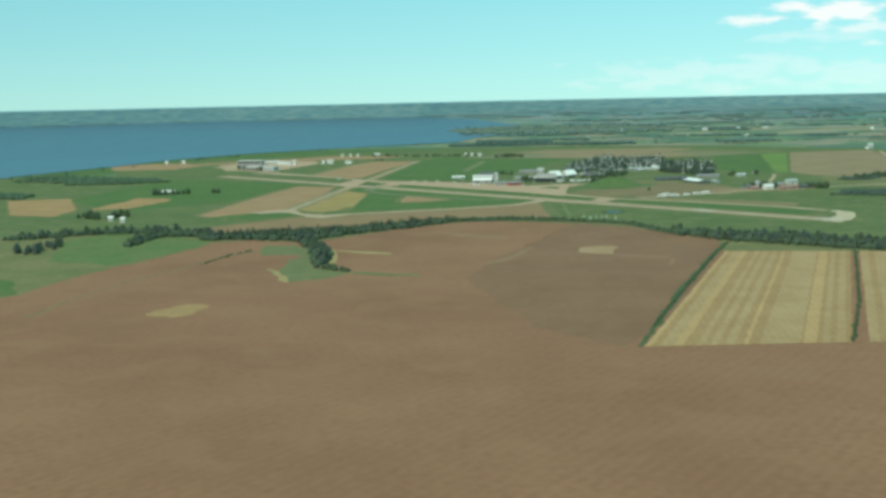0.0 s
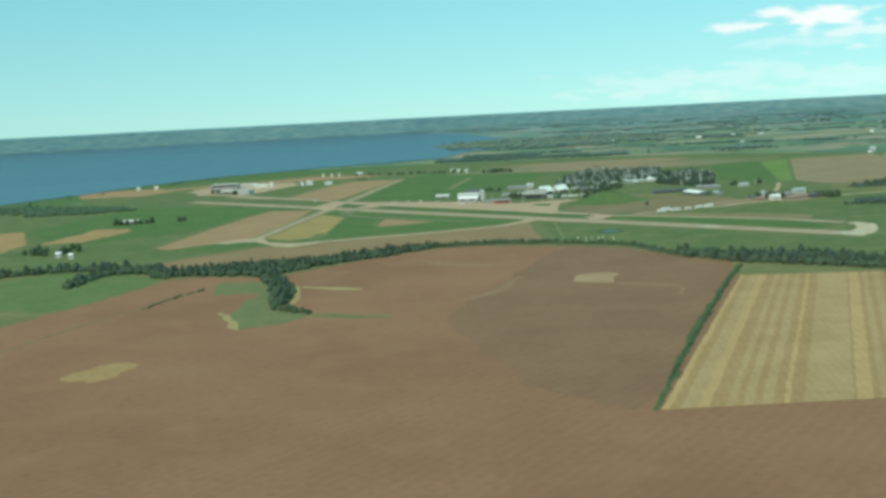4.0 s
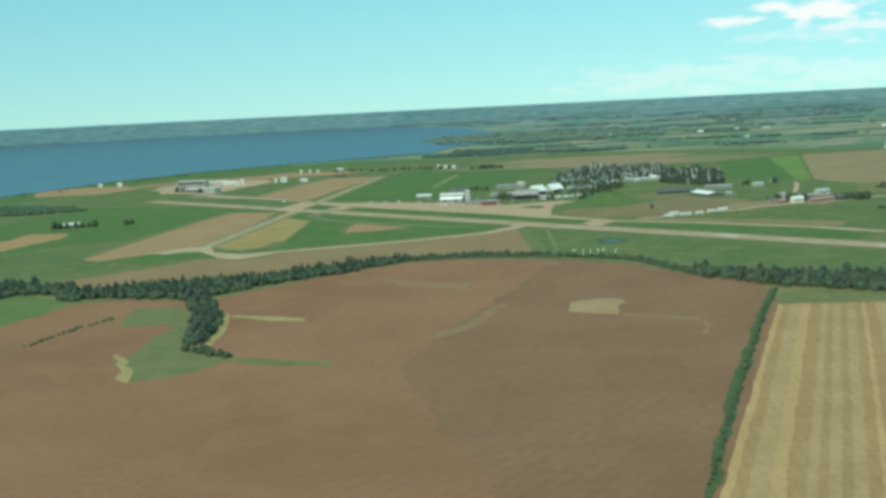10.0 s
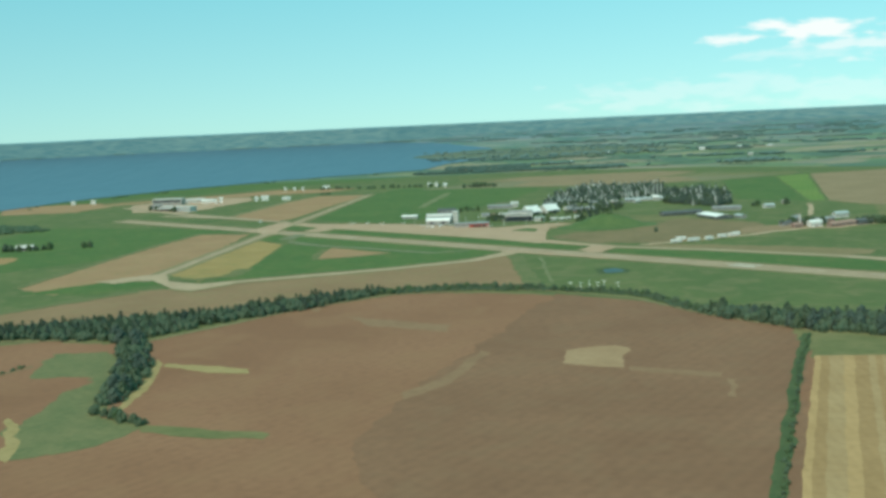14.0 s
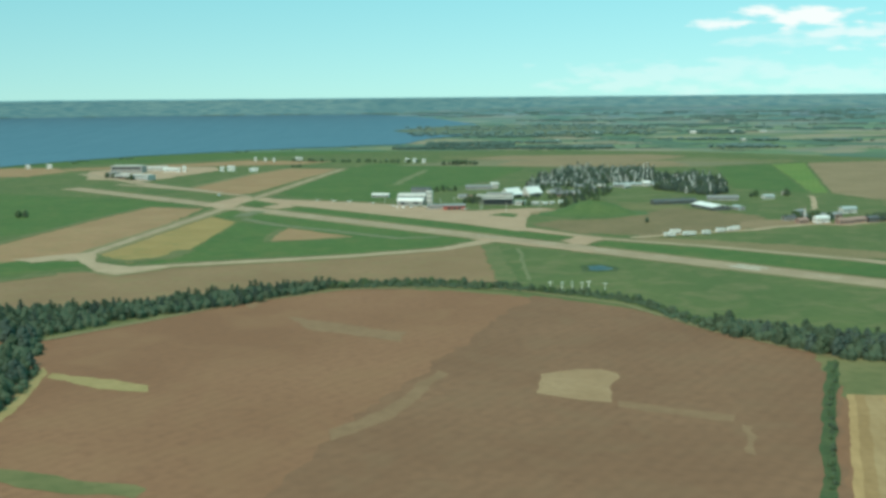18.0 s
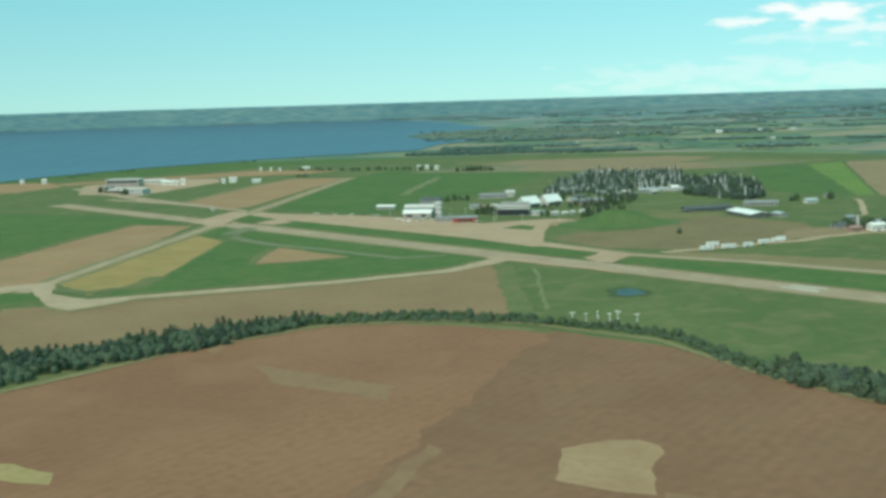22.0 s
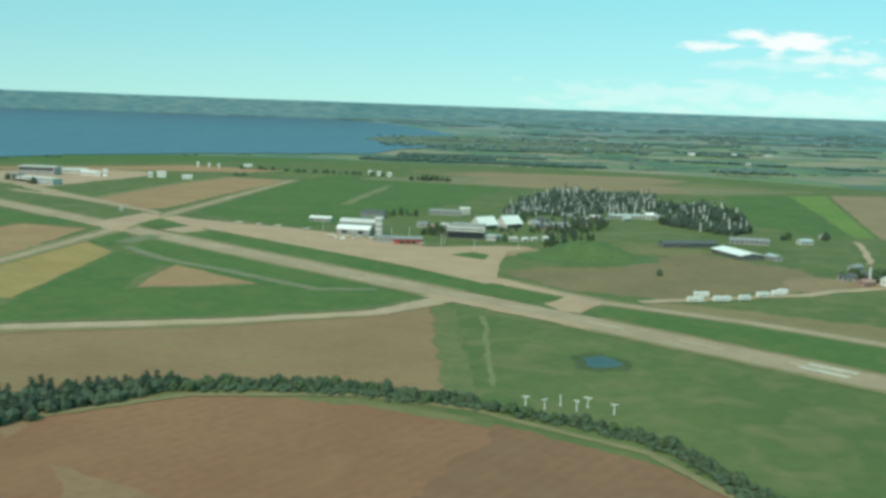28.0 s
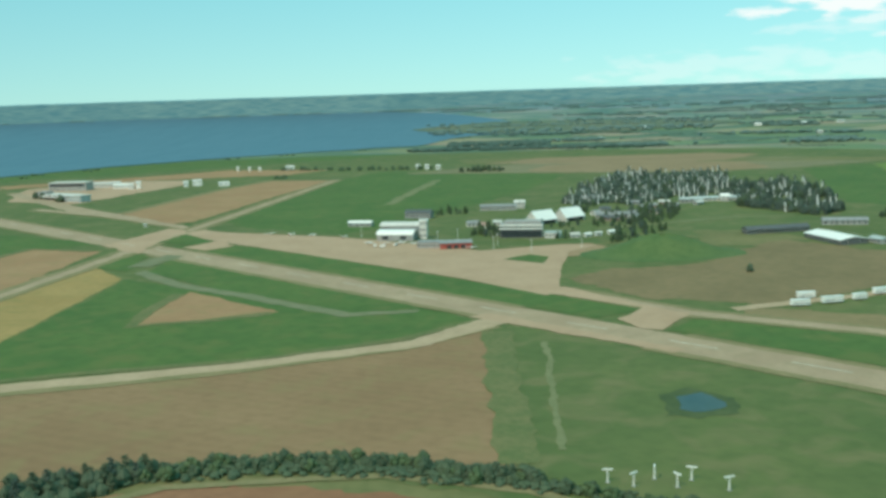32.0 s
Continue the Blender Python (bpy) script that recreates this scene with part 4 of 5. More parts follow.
def tree_meshes(seed, height, width, clear, leaf, bark, clumps=13, spray=16):
    """Trunk and crown of one tree: clear is the bare part of its height; the crown is fullest below its middle and thins to an uneven top."""
    rng = random.Random(seed)
    tb, cb = bmesh.new(), bmesh.new()
    lean = Vector((rng.uniform(-0.3, 0.3), rng.uniform(-0.3, 0.3), 0))
    stem(tb, (0, 0, -0.3), lean + Vector((0, 0, height * 0.62)), 0.03 * height, 0.012 * height)
    for k in range(clumps):
        a, up = 2.4 * k + rng.uniform(-0.5, 0.5), (k + 0.4) / clumps
        full = math.sin(math.pi * (0.28 + 0.66 * up))
        z = height * (clear + (0.92 - clear) * up)
        spread = width * 0.34 * full * rng.uniform(0.4, 1.0)
        c = (lean.x + spread * math.cos(a), lean.y + spread * math.sin(a), z)
        s = width * (0.13 + 0.2 * full) * rng.uniform(0.8, 1.15)
        size = (s, s * rng.uniform(0.85, 1.1), s * rng.uniform(0.85, 1.25))
        lump(cb, c, size, seed + k)
        leaves(cb, rng, c, size, spray, 0.075 * width)
        if k < 5:
            stem(tb, (lean.x * 0.6, lean.y * 0.6, height * (clear * 0.8 + 0.05 * k)), c, 0.012 * height, 0.004 * height, 4)
    return finish("trunk", tb, bark), finish("crown", cb, leaf)


def tree_thing(name, meshes, label, group):
    base = tagged(new(name), label, "tree", group)
    for word, me in zip(("trunk", "crown"), meshes):
        ob = new(word, me)
        ob.parent = base
    return base


def scatter(thing_list, spots, rng, low=0.8, high=1.2):
    """Copies of the given things at the spots, turned and sized at random; the first of each stands at a spot itself."""
    used = set()
    for x, y in spots:
        ob = rng.choice(thing_list)
        s = rng.uniform(low, high)
        m = pose(x, y, 0, 0, 0, rng.uniform(0, 360))
        if ob in used:
            ob2 = copy_thing(ob, m)
        else:
            used.add(ob)
            ob2 = ob
            ob2.matrix_basis = m
        ob2.scale = (s, s, s * rng.uniform(0.9, 1.12))
    for ob in thing_list:
        if ob not in used:
            for o in (*ob.children_recursive, ob):
                bpy.data.objects.remove(o)


def line_spots(points, gap, spread, rng):
    """Spots along a broken line, set off at random to both sides."""
    out = []
    for a, b in zip(points, points[1:]):
        d, n = math.dist(a, b), max(1, round(math.dist(a, b) / gap))
        for k in range(n):
            s = (k + rng.uniform(0, 1)) / n
            out.append((a[0] + (b[0] - a[0]) * s + rng.uniform(-spread, spread), a[1] + (b[1] - a[1]) * s + rng.uniform(-spread, spread)))
    return out


def inside(p, poly):
    hit = False
    for i in range(len(poly)):
        (x0, y0), (x1, y1) = poly[i - 1], poly[i]
        if (y0 > p[1]) != (y1 > p[1]) and p[0] < x0 + (p[1] - y0) / (y1 - y0) * (x1 - x0):
            hit = not hit
    return hit


def area_spots(poly, count, rng, apart=5.0):
    xs, ys = zip(*poly)
    out = []
    for _ in range(count * 40):
        p = (rng.uniform(min(xs), max(xs)), rng.uniform(min(ys), max(ys)))
        if inside(p, poly) and all(abs(p[0] - q[0]) + abs(p[1] - q[1]) > apart for q in out):
            out.append(p)
            if len(out) == count:
                break
    return out




def conifer_meshes(seed, height, width, leaf, bark):
    """A slender close-grown tree: a straight stem, whorls of short limbs, and sprays that narrow to a ragged tip."""
    rng = random.Random(seed)
    tb, cb = bmesh.new(), bmesh.new()
    top = Vector((rng.uniform(-0.4, 0.4), rng.uniform(-0.4, 0.4), height))
    stem(tb, (0, 0, -0.3), top * 0.9, 0.022 * height, 0.004 * height)
    for k in range(14):
        up = (k + 0.5) / 14
        r = width * 0.5 * min(1.0, 0.45 + 2.2 * up) * (1.02 - up) ** 0.42 * rng.uniform(0.75, 1.1)
        for q in range(3):
            a = 2.4 * k + 2.1 * q + rng.uniform(-0.4, 0.4)
            c = top * up + Vector((0.6 * r * math.cos(a), 0.6 * r * math.sin(a), 0.2))
            if q == 0:
                lump(cb, c, (0.5 * r + 0.15, 0.5 * r + 0.15, height * 0.06), seed + k)
            leaves(cb, rng, c, (0.6 * r + 0.2, 0.6 * r + 0.2, height * 0.06), 11, 0.27)
    for k in range(4):
        a = 1.7 * k
        stem(tb, top * (0.2 + 0.14 * k), top * (0.24 + 0.14 * k) + Vector((0.3 * width * math.cos(a), 0.3 * width * math.sin(a), 0)), 0.07, 0.03, 4)
    return finish("trunk", tb, bark), finish("crown", cb, leaf)


rng = random.Random(5)
BELT = [(-268, 1211), (-192, 1193), (-146, 1185), (-126, 1210), (-107, 1234), (-70, 1258), (-40, 1276), (-10, 1316), (22, 1339), (18, 1353), (-22, 1336), (-50, 1318), (-83, 1306), (-102, 1280), (-133, 1270), (-195, 1264), (-268, 1238)]
SPUR = [(-170, 1200), (-148, 1190), (-136, 1150), (-120, 1100), (-112, 1040), (-114, 998), (-120, 1004), (-128, 1058), (-141, 1120), (-158, 1170)]
EASTBELT = [(250, 1186), (268, 1154), (300, 1108), (333, 1086), (358, 1068), (390, 1042), (420, 1020), (490, 972), (502, 990), (440, 1056), (396, 1102), (366, 1134), (318, 1150), (277, 1180), (256, 1192)]
hedge_kinds = [tree_thing("hedge_tree", tree_meshes(20 + k, 7.6 + 0.4 * k, 5.4 + 0.3 * k, 0.03, (LEAF, LEAF2, LEAF)[k % 3], BARK, 16, 24), "dark green broad hedgerow tree", "trees of the long hedge") for k in range(5)]
spots = line_spots([(x, y + 7) for x, y in WEST[:6]], 4.6, 6, rng) + area_spots([(-455, 1120), (-425, 1115), (-415, 1190), (-440, 1205)], 18, rng, 5) + line_spots([(-345, 1165), (-341, 1225), (-328, 1254), (-282, 1244)], 6, 4, rng)
spots += area_spots(EASTBELT, 130, rng, 7) + area_spots(SPUR, 46, rng, 4.6) + line_spots([(490, 985), (540, 955), (640, 880)], 6, 7, rng)
scatter(hedge_kinds, spots, rng, 0.75, 1.2)
tall_kinds = [tree_thing("belt_tree", conifer_meshes(30 + k, 7.4 + 0.3 * k, 5.0 + 0.2 * k, (LEAF, LEAF2)[k % 2], BARK), "slender dark green tree in a dense belt above a brown field", "trees of the dense belt") for k in range(5)]
scatter(tall_kinds, area_spots(BELT, 230, rng, 5.4) + area_spots(EASTBELT, 65, rng, 9), rng, 0.78, 1.02)

thin_kinds = [tree_thing("hedge_bush", tree_meshes(40 + k, 4.6, 5.0, 0.05, (LEAF, LEAF3)[k % 2], BARK, 9, 18), "low dark hedge bush", "bushes of the field hedge") for k in range(3)]
spots = line_spots([(14, 1342), (55, 1351), (96, 1346), (150, 1327)], 1.6, 6.0, rng) + line_spots([(150, 1325), (200, 1296), (228, 1266), (244, 1214), (258, 1176)], 4.2, 2.6, rng)
spots += line_spots([(-117, 984), (-86, 956)], 3, 3, rng) + [(227, 1272), (229, 1270), (226, 1269), (228, 1268)]
scatter(thin_kinds, spots, rng, 0.6, 1.15)
low_kinds = [tree_thing("field_bush", tree_meshes(50 + k, 1.9, 2.6, 0.03, (LEAF, LEAF3)[k % 2], BARK, 6, 8), "small dark bush on the bank between fields", "bushes between the fields") for k in range(2)]
scatter(low_kinds, line_spots([(296, 1098), (266, 1030), (180, 806), (140, 700)], 5.5, 1.0, rng) + line_spots([(396, 1016), (300, 760), (250, 640)], 3.5, 1.0, rng) + line_spots([(-233, 1017), (-226, 1045), (-212, 1086), (-199, 1110)], 3.5, 2, rng), rng, 0.6, 1.15)

# ---- woods of the camp: tall trees with pale bare stems ----
pale_kinds = []
for k in range(6):
    r2 = random.Random(70 + k)
    tb, cb = bmesh.new(), bmesh.new()
    h = 10.5 + 0.6 * k
    lx, ly = r2.uniform(-0.7, 0.7), r2.uniform(-0.5, 0.5)
    stem(tb, (0, 0, -0.3), (lx * 0.6, ly * 0.6, h * 0.5), 0.80, 0.68)
    stem(tb, (lx * 0.6, ly * 0.6, h * 0.5), (lx, ly, h * 0.92), 0.68, 0.30)
    for q in range(3):
        a = q * 2.1 + k
        stem(tb, (lx * 0.7, ly * 0.7, h * (0.5 + 0.1 * q)), (lx + 1.7 * math.cos(a), ly + 1.7 * math.sin(a), h * (0.68 + 0.09 * q)), 0.2, 0.08, 4)
    for q in range(5):
        a = q * 2.4 + k
        c = (lx + 1.3 * math.cos(a), ly + 1.3 + 0.7 * math.sin(a), h * (0.50 + 0.10 * q))
        lump(cb, c, (1.0, 0.9, 1.0), q + 9 * k)
        leaves(cb, r2, c, (1.3, 1.2, 1.1), 9, 0.42)
    for q in range(2):
        lump(cb, (r2.uniform(-2, 2), 2.2, 0.9), (1.7, 1.3, 1.2), q + 31 * k)
    pale_kinds.append(tree_thing("tall_tree", (finish("trunk", tb, PALEBARK), finish("crown", cb, LEAF2)), "slender tree with a pale bare trunk and sparse dark crown", "trees of the camp wood"))
WOOD_A = [(252, 2225), (300, 2400), (380, 2610), (500, 2600), (540, 2560), (490, 2400), (440, 2260), (390, 2260), (330, 2190)]
WOOD_B = [(438, 2240), (492, 2420), (606, 2420), (560, 2190), (535, 2085), (492, 2050), (450, 2110)]
scatter(pale_kinds, area_spots(WOOD_A, 190, rng, 8) + area_spots(WOOD_B, 60, rng, 9), rng, 0.8, 1.25)

dark_kinds = [tree_thing("broad_tree", tree_meshes(90 + k, 10 + k, 9, 0.15, (LEAF, LEAF2, LEAF2)[k], BARK), "dark broad-leaved tree at the camp", "trees round the camp and apron") for k in range(3)]
spots = area_spots(WOOD_B, 110, rng, 7) + area_spots([(x, y + 4) for x, y in WOOD_A], 130, rng, 8) + line_spots([(440, 2150), (470, 2100), (494, 2046), (532, 2080)], 5, 5, rng)
scatter(dark_kinds, spots, rng, 0.55, 1.1)
slim_kinds = [tree_thing("slim_tree", tree_meshes(140 + k, 8.5 + 0.7 * k, 3.6 + 0.3 * k, 0.06, (LEAF, LEAF2, LEAF3)[k % 3], BARK, 9, 12), "slim dark tree round the camp and clubhouse", "slim trees round the camp") for k in range(4)]
spots = area_spots([(262, 2030), (300, 2110), (372, 2180), (372, 2120), (352, 2060), (325, 2010), (290, 1960), (270, 1890), (262, 1895), (278, 1960)], 120, rng, 6)
spots += line_spots([(103, 2140), (122, 2150), (148, 2158)], 5, 2, rng) + line_spots([(106, 2165), (130, 2180)], 8, 1.5, rng)
spots += line_spots([(219, 1928), (238, 1940)], 4, 3, rng) + line_spots([(276, 1905), (300, 1941), (325, 1969)], 4, 7, rng) + line_spots([(205, 2000), (250, 2020)], 7, 5, rng) + line_spots([(150, 2005), (172, 2000)], 5, 5, rng)
spots += area_spots([(140, 1960), (170, 1950), (176, 1975), (150, 1985)], 22, rng, 4) + line_spots([(272, 2120), (262, 2180), (300, 2200)], 7, 5, rng)
scatter(slim_kinds, spots, rng, 0.5, 1.1)

field_kinds = [tree_thing("field_tree", tree_meshes(120 + k, 9, 8, 0.1, (LEAF, LEAF3)[k % 2], BARK), "single dark tree standing in grass", "single trees") for k in range(3)]
spots = [(-396, 1855), (-388, 1856), (-496, 1846), (-488, 1843), (-477, 1841), (-464, 1842), (-456, 1846), (-448, 1850), (-440, 1852), (-455, 1450), (-470, 1455), (-490, 1470), (-505, 1478),
         (336, 1728), (-476, 2522), (-462, 2512), (-424, 2462), (-414, 2452)]
spots += area_spots([(-518, 1508), (-457, 1531), (-430, 1480), (-480, 1460)], 12, rng, 7)
spots += area_spots([(143, 2810), (216, 2820), (222, 2795), (145, 2785)], 14, rng, 5)
spots += area_spots([(484, 1720), (510, 1760), (540, 1765), (545, 1725), (500, 1715)], 16, rng, 6) + area_spots([(570, 1715), (600, 1725), (625, 1712), (600, 1696)], 20, rng, 5) + [(543, 2014), (550, 2017), (596, 2026)]
spots += area_spots([(690, 1850), (735, 1842), (815, 1920), (790, 1945), (715, 1890)], 22, rng, 7)
scatter(field_kinds, spots, rng, 0.6, 1.15)
row_kinds = [tree_thing("shelter_tree", tree_meshes(160 + k, 6.5, 7.5, 0.06, SCRUB, BARK, 9, 14), "low green tree in a ragged row near the lake", "trees near the lake") for k in range(3)]
scatter(row_kinds, line_spots([(-200, 2990), (-101, 2955), (-42, 2926), (30, 2910), (104, 2888)], 7, 12, rng) + area_spots([(-175, 2772), (-150, 2768), (-146, 2785), (-172, 2788)], 5, rng, 5), rng, 0.5, 1.1)


ball = bmesh.new()
bmesh.ops.create_icosphere(ball, subdivisions=1, radius=1.0)
BALL_VERTS, BALL_FACES = [v.co.copy() for v in ball.verts], [[v.index for v in f.verts] for f in ball.faces]
ball.free()


def far_woods(name, places, leaf, label, rng, low, high, spray=0, tall=0.44):
    """Far hedges and woods as one mass of clumps, laid on the drawn-together country."""
    verts, faces = [], []
    for x, y in places:
        p, k = bend(x, y)
        for _ in range(2):
            s = rng.uniform(low, high) * k
            c = p + Vector((rng.uniform(-5, 5), rng.uniform(-5, 5), 0)) * k + Vector((0, 0, s * 0.45))
            seed, first = rng.uniform(0, 50), len(verts)
            for v in BALL_VERTS:
                g = s * (1 + 0.42 * noise.noise(v * 1.9 + Vector((seed, seed * 0.7, 0))))
                verts.append((c.x + v.x * g * 0.9, c.y + v.y * g * 0.9, c.z + v.z * g * tall))
            faces += [[first + i for i in f] for f in BALL_FACES]
            for _ in range(spray):
                d = Vector((rng.gauss(0, 1), rng.gauss(0, 1), rng.gauss(0, 0.8))).normalized()
                o = c + Vector((d.x * 0.9, d.y * 0.9, d.z * 0.6)) * s * rng.uniform(0.85, 1.3)
                a = Vector((rng.gauss(0, 1), rng.gauss(0, 1), rng.gauss(0, 1))).normalized() * s * rng.uniform(0.12, 0.26)
                b = a.cross(d).normalized() * s * rng.uniform(0.08, 0.18)
                faces.append([len(verts) + i for i in range(4)])
                verts.extend(tuple(o + q) for q in (a, b, -a, -b))
    me = bpy.data.meshes.new(name)
    me.from_pydata(verts, [], faces)
    me.materials.append(leaf)
    return tagged(new(name, me), label, "trees", kind="stuff")


def hedgerows(rng, count, az0, az1, r0, r1, length):
    out = []
    for _ in range(count):
        az, r = rng.uniform(az0, az1), 1 / rng.uniform(1 / r1, 1 / r0)
        x, y = polar(az, r)
        if az < 4.2 and near_shore(az) < r < far_shore(az):
            continue
        turn = radians(rng.choice((0, 0, 8, -47, 43)) + rng.uniform(-8, 8))
        n = rng.uniform(0.4, 1.0) * length
        gap = 9 if r > 4900 else 6
        for k in range(max(3, int(n / gap))):
            if noise.noise((x * 0.01 + k * 0.13, y * 0.01, 2)) > -0.12:
                out.append((x + math.cos(turn) * k * gap + rng.uniform(-3, 3), y + math.sin(turn) * k * gap + rng.uniform(-3, 3)))
    return out


shoreline = []
for k in range(150):
    az = -30 + 40 * k / 150
    r = near_shore(az) - rng.uniform(15, 120)
    if noise.noise((az * 0.9, 0, 4)) > 0.22:
        shoreline.append(polar(az, r))
wood_lake = [polar(rng.uniform(2.6, 10.5), rng.uniform(2990, 3110)) for _ in range(330)] + [polar(rng.uniform(1.2, 5.6), rng.uniform(3180, 3420)) for _ in range(260)] + [polar(rng.uniform(-0.5, 3), rng.uniform(3010, 3120)) for _ in range(90)]
headland_trees = [polar(rng.uniform(0, 13), rng.choice((4100, 4300, 4800, 5200)) + rng.uniform(-40, 40)) for _ in range(260)]
far_woods("shore_bushes", shoreline, SCRUB, "green bushes along the lake shore", rng, 2.5, 5)
far_woods("shore_woods", wood_lake, foliage("lake_wood_leaves", (0.056, 0.090, 0.072), (0.088, 0.124, 0.092)), "dark woods behind the lake shore", rng, 4, 8, 4)
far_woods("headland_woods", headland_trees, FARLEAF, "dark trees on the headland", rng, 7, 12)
far_woods("hedgerows", hedgerows(rng, 110, 4, 48, 2900, 5200, 170), foliage("hedgerow_leaves", (0.078, 0.118, 0.080), (0.112, 0.152, 0.098)), "dark hedgerows between far fields", rng, 1.6, 3.4)
far_woods("distant_hedgerows", hedgerows(rng, 110, 0, 48, 5000, 13000, 800), FARLEAF, "hazy bluish hedgerows and woods towards the horizon", rng, 5, 10)
far_woods("far_shore_woods", hedgerows(rng, 60, -45, 4, 9700, 9760, 500), FARLEAF, "hazy bluish woods beyond the lake", rng, 6, 12)

# lightened bluish green, with the haze over far woods mixed into it
WOODLEAF = foliage("hazy_wood_leaves", (0.092, 0.142, 0.122), (0.126, 0.174, 0.142))
blocks = []
for _ in range(36):
    az, r = rng.uniform(3, 46), 1 / rng.uniform(1 / 8500, 1 / 2900)
    w = r * rng.uniform(0.012, 0.04)
    for _ in range(int(26 + w * 0.16)):
        u = rng.gauss(0, 0.5)
        x, y = polar(az + math.degrees(u * w / r), r * (1 + rng.gauss(0, 0.006)) + 0.1 * u * w)
        blocks.append((x, y))
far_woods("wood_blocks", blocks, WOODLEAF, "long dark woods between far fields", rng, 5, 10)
far_woods("hedge_thicket", area_spots(BELT, 620, rng, 2.6) + line_spots([(x, y + 7) for x, y in WEST[:6]], 1.2, 7, rng) + line_spots([(-345, 1165), (-341, 1225), (-328, 1254), (-282, 1244)], 1.8, 4, rng), LEAF, "dense dark undergrowth of the long hedge", rng, 2.0, 3.8, 20, 1.15)
far_woods("east_thicket", area_spots(EASTBELT, 520, rng, 3.2), LEAF, "dense dark undergrowth of the eastern tree belt", rng, 2.2, 4.2, 20, 1.15)
far_woods("thin_hedge", line_spots([(14, 1342), (55, 1351), (96, 1346), (150, 1327)], 0.45, 6.5, rng) + line_spots([(150, 1325), (200, 1296), (228, 1266), (244, 1214), (258, 1176)], 1.0, 2.2, rng), LEAF, "low dark hedge between field and airfield", rng, 1.1, 2.4, 14)
far_woods("copse_thicket", area_spots(SPUR, 150, rng, 2.6), LEAF, "dense dark undergrowth of the copse", rng, 1.8, 3.4, 18, 1.1)
far_woods("west_scrub", area_spots([(-740, 2110), (-830, 2330), (-700, 2290), (-600, 2230), (-540, 2150), (-626, 2115)], 330, rng, 7) + area_spots([(-850, 1835), (-735, 1812), (-705, 1775), (-716, 1870), (-800, 1930), (-880, 1950)], 130, rng, 8) + area_spots([(-895, 2230), (-760, 2170), (-720, 2300), (-840, 2400), (-920, 2360)], 120, rng, 9), SCRUB, "low dark scrub behind the lake shore", rng, 2.5, 6, 8)

EAST_WOOD = [(582, 1592), (666, 1542), (800, 1470), (880, 1440), (880, 1490), (711, 1618), (630, 1640)]
far_woods("east_wood", area_spots(EAST_WOOD, 330, rng, 5), LEAF2, "dense dark wood beside the pasture", rng, 3.0, 5.5, 10)
far_woods("hamlet_wood", area_spots([(690, 1850), (735, 1842), (815, 1920), (790, 1945), (715, 1890)], 110, rng, 5), LEAF2, "dense dark copse behind the brick houses", rng, 2.5, 4.5, 10)
far_woods("camp_thicket", area_spots([(x, y + 6) for x, y in WOOD_A], 420, rng, 5.2), LEAF2, "dark undergrowth of the camp wood", rng, 2.6, 4.8, 10, 1.0)
far_woods("camp_dark_thicket", area_spots([(x, y + 3) for x, y in WOOD_B], 170, rng, 6), LEAF2, "dark undergrowth of the denser camp wood", rng, 2.2, 4.2, 8)

# ---- buildings ----


def box(bm, x0, x1, y0, y1, z0, z1):
    v = [bm.verts.new((x, y, z)) for x in (x0, x1) for y in (y0, y1) for z in (z0, z1)]
    for f in ((0, 1, 3, 2), (4, 6, 7, 5), (0, 4, 5, 1), (2, 3, 7, 6), (0, 2, 6, 4), (1, 5, 7, 3)):
        bm.faces.new([v[i] for i in f])


def box_part(name, dims, material, parent, label=""):
    bm = bmesh.new()
    box(bm, *dims)
    return part(name, bm, material, parent, label)


def gable(bm, w, d, h, rise, over=0.6, thick=0.35):
    """A pitched roof with thickness over a w by d block, its ridge along x."""
    prof = [(-d / 2 - over, h - over * rise / (d / 2)), (0, h + rise), (d / 2 + over, h - over * rise / (d / 2))]
    rows = []
    for x in (-w / 2 - over, w / 2 + over):
        rows.append([bm.verts.new((x, y, z + t)) for t in (0, thick) for y, z in prof])
    a, b = rows
    for i, j in ((0, 1), (1, 2)):
        bm.faces.new((a[i], b[i], b[j], a[j]))
        bm.faces.new((a[i + 3], a[j + 3], b[j + 3], b[i + 3]))
        for r in rows:
            bm.faces.new((r[i], r[j], r[j + 3], r[i + 3]))
    bm.faces.new((a[0], a[3], b[3], b[0]))
    bm.faces.new((a[2], b[2], b[5], a[5]))


def arch(bm, w, d, h, rise, thick=0.4, steps=10):
    """A barrel roof, its axis along x."""
    prof = [(-(d / 2 + 0.4) * math.cos(math.pi * i / steps), h + rise * math.sin(math.pi * i / steps)) for i in range(steps + 1)]
    rows = [[[bm.verts.new((x, y, z + t)) for y, z in prof] for t in (0, thick)] for x in (-w / 2 - 0.5, w / 2 + 0.5)]
    for i in range(steps):
        bm.faces.new((rows[0][1][i], rows[0][1][i + 1], rows[1][1][i + 1], rows[1][1][i]))
        bm.faces.new((rows[0][0][i], rows[1][0][i], rows[1][0][i + 1], rows[0][0][i + 1]))
        for r in rows:
            bm.faces.new((r[0][i], r[0][i + 1], r[1][i + 1], r[1][i]))
    for i in (0, steps):
        bm.faces.new((rows[0][0][i], rows[0][1][i], rows[1][1][i], rows[1][0][i]))


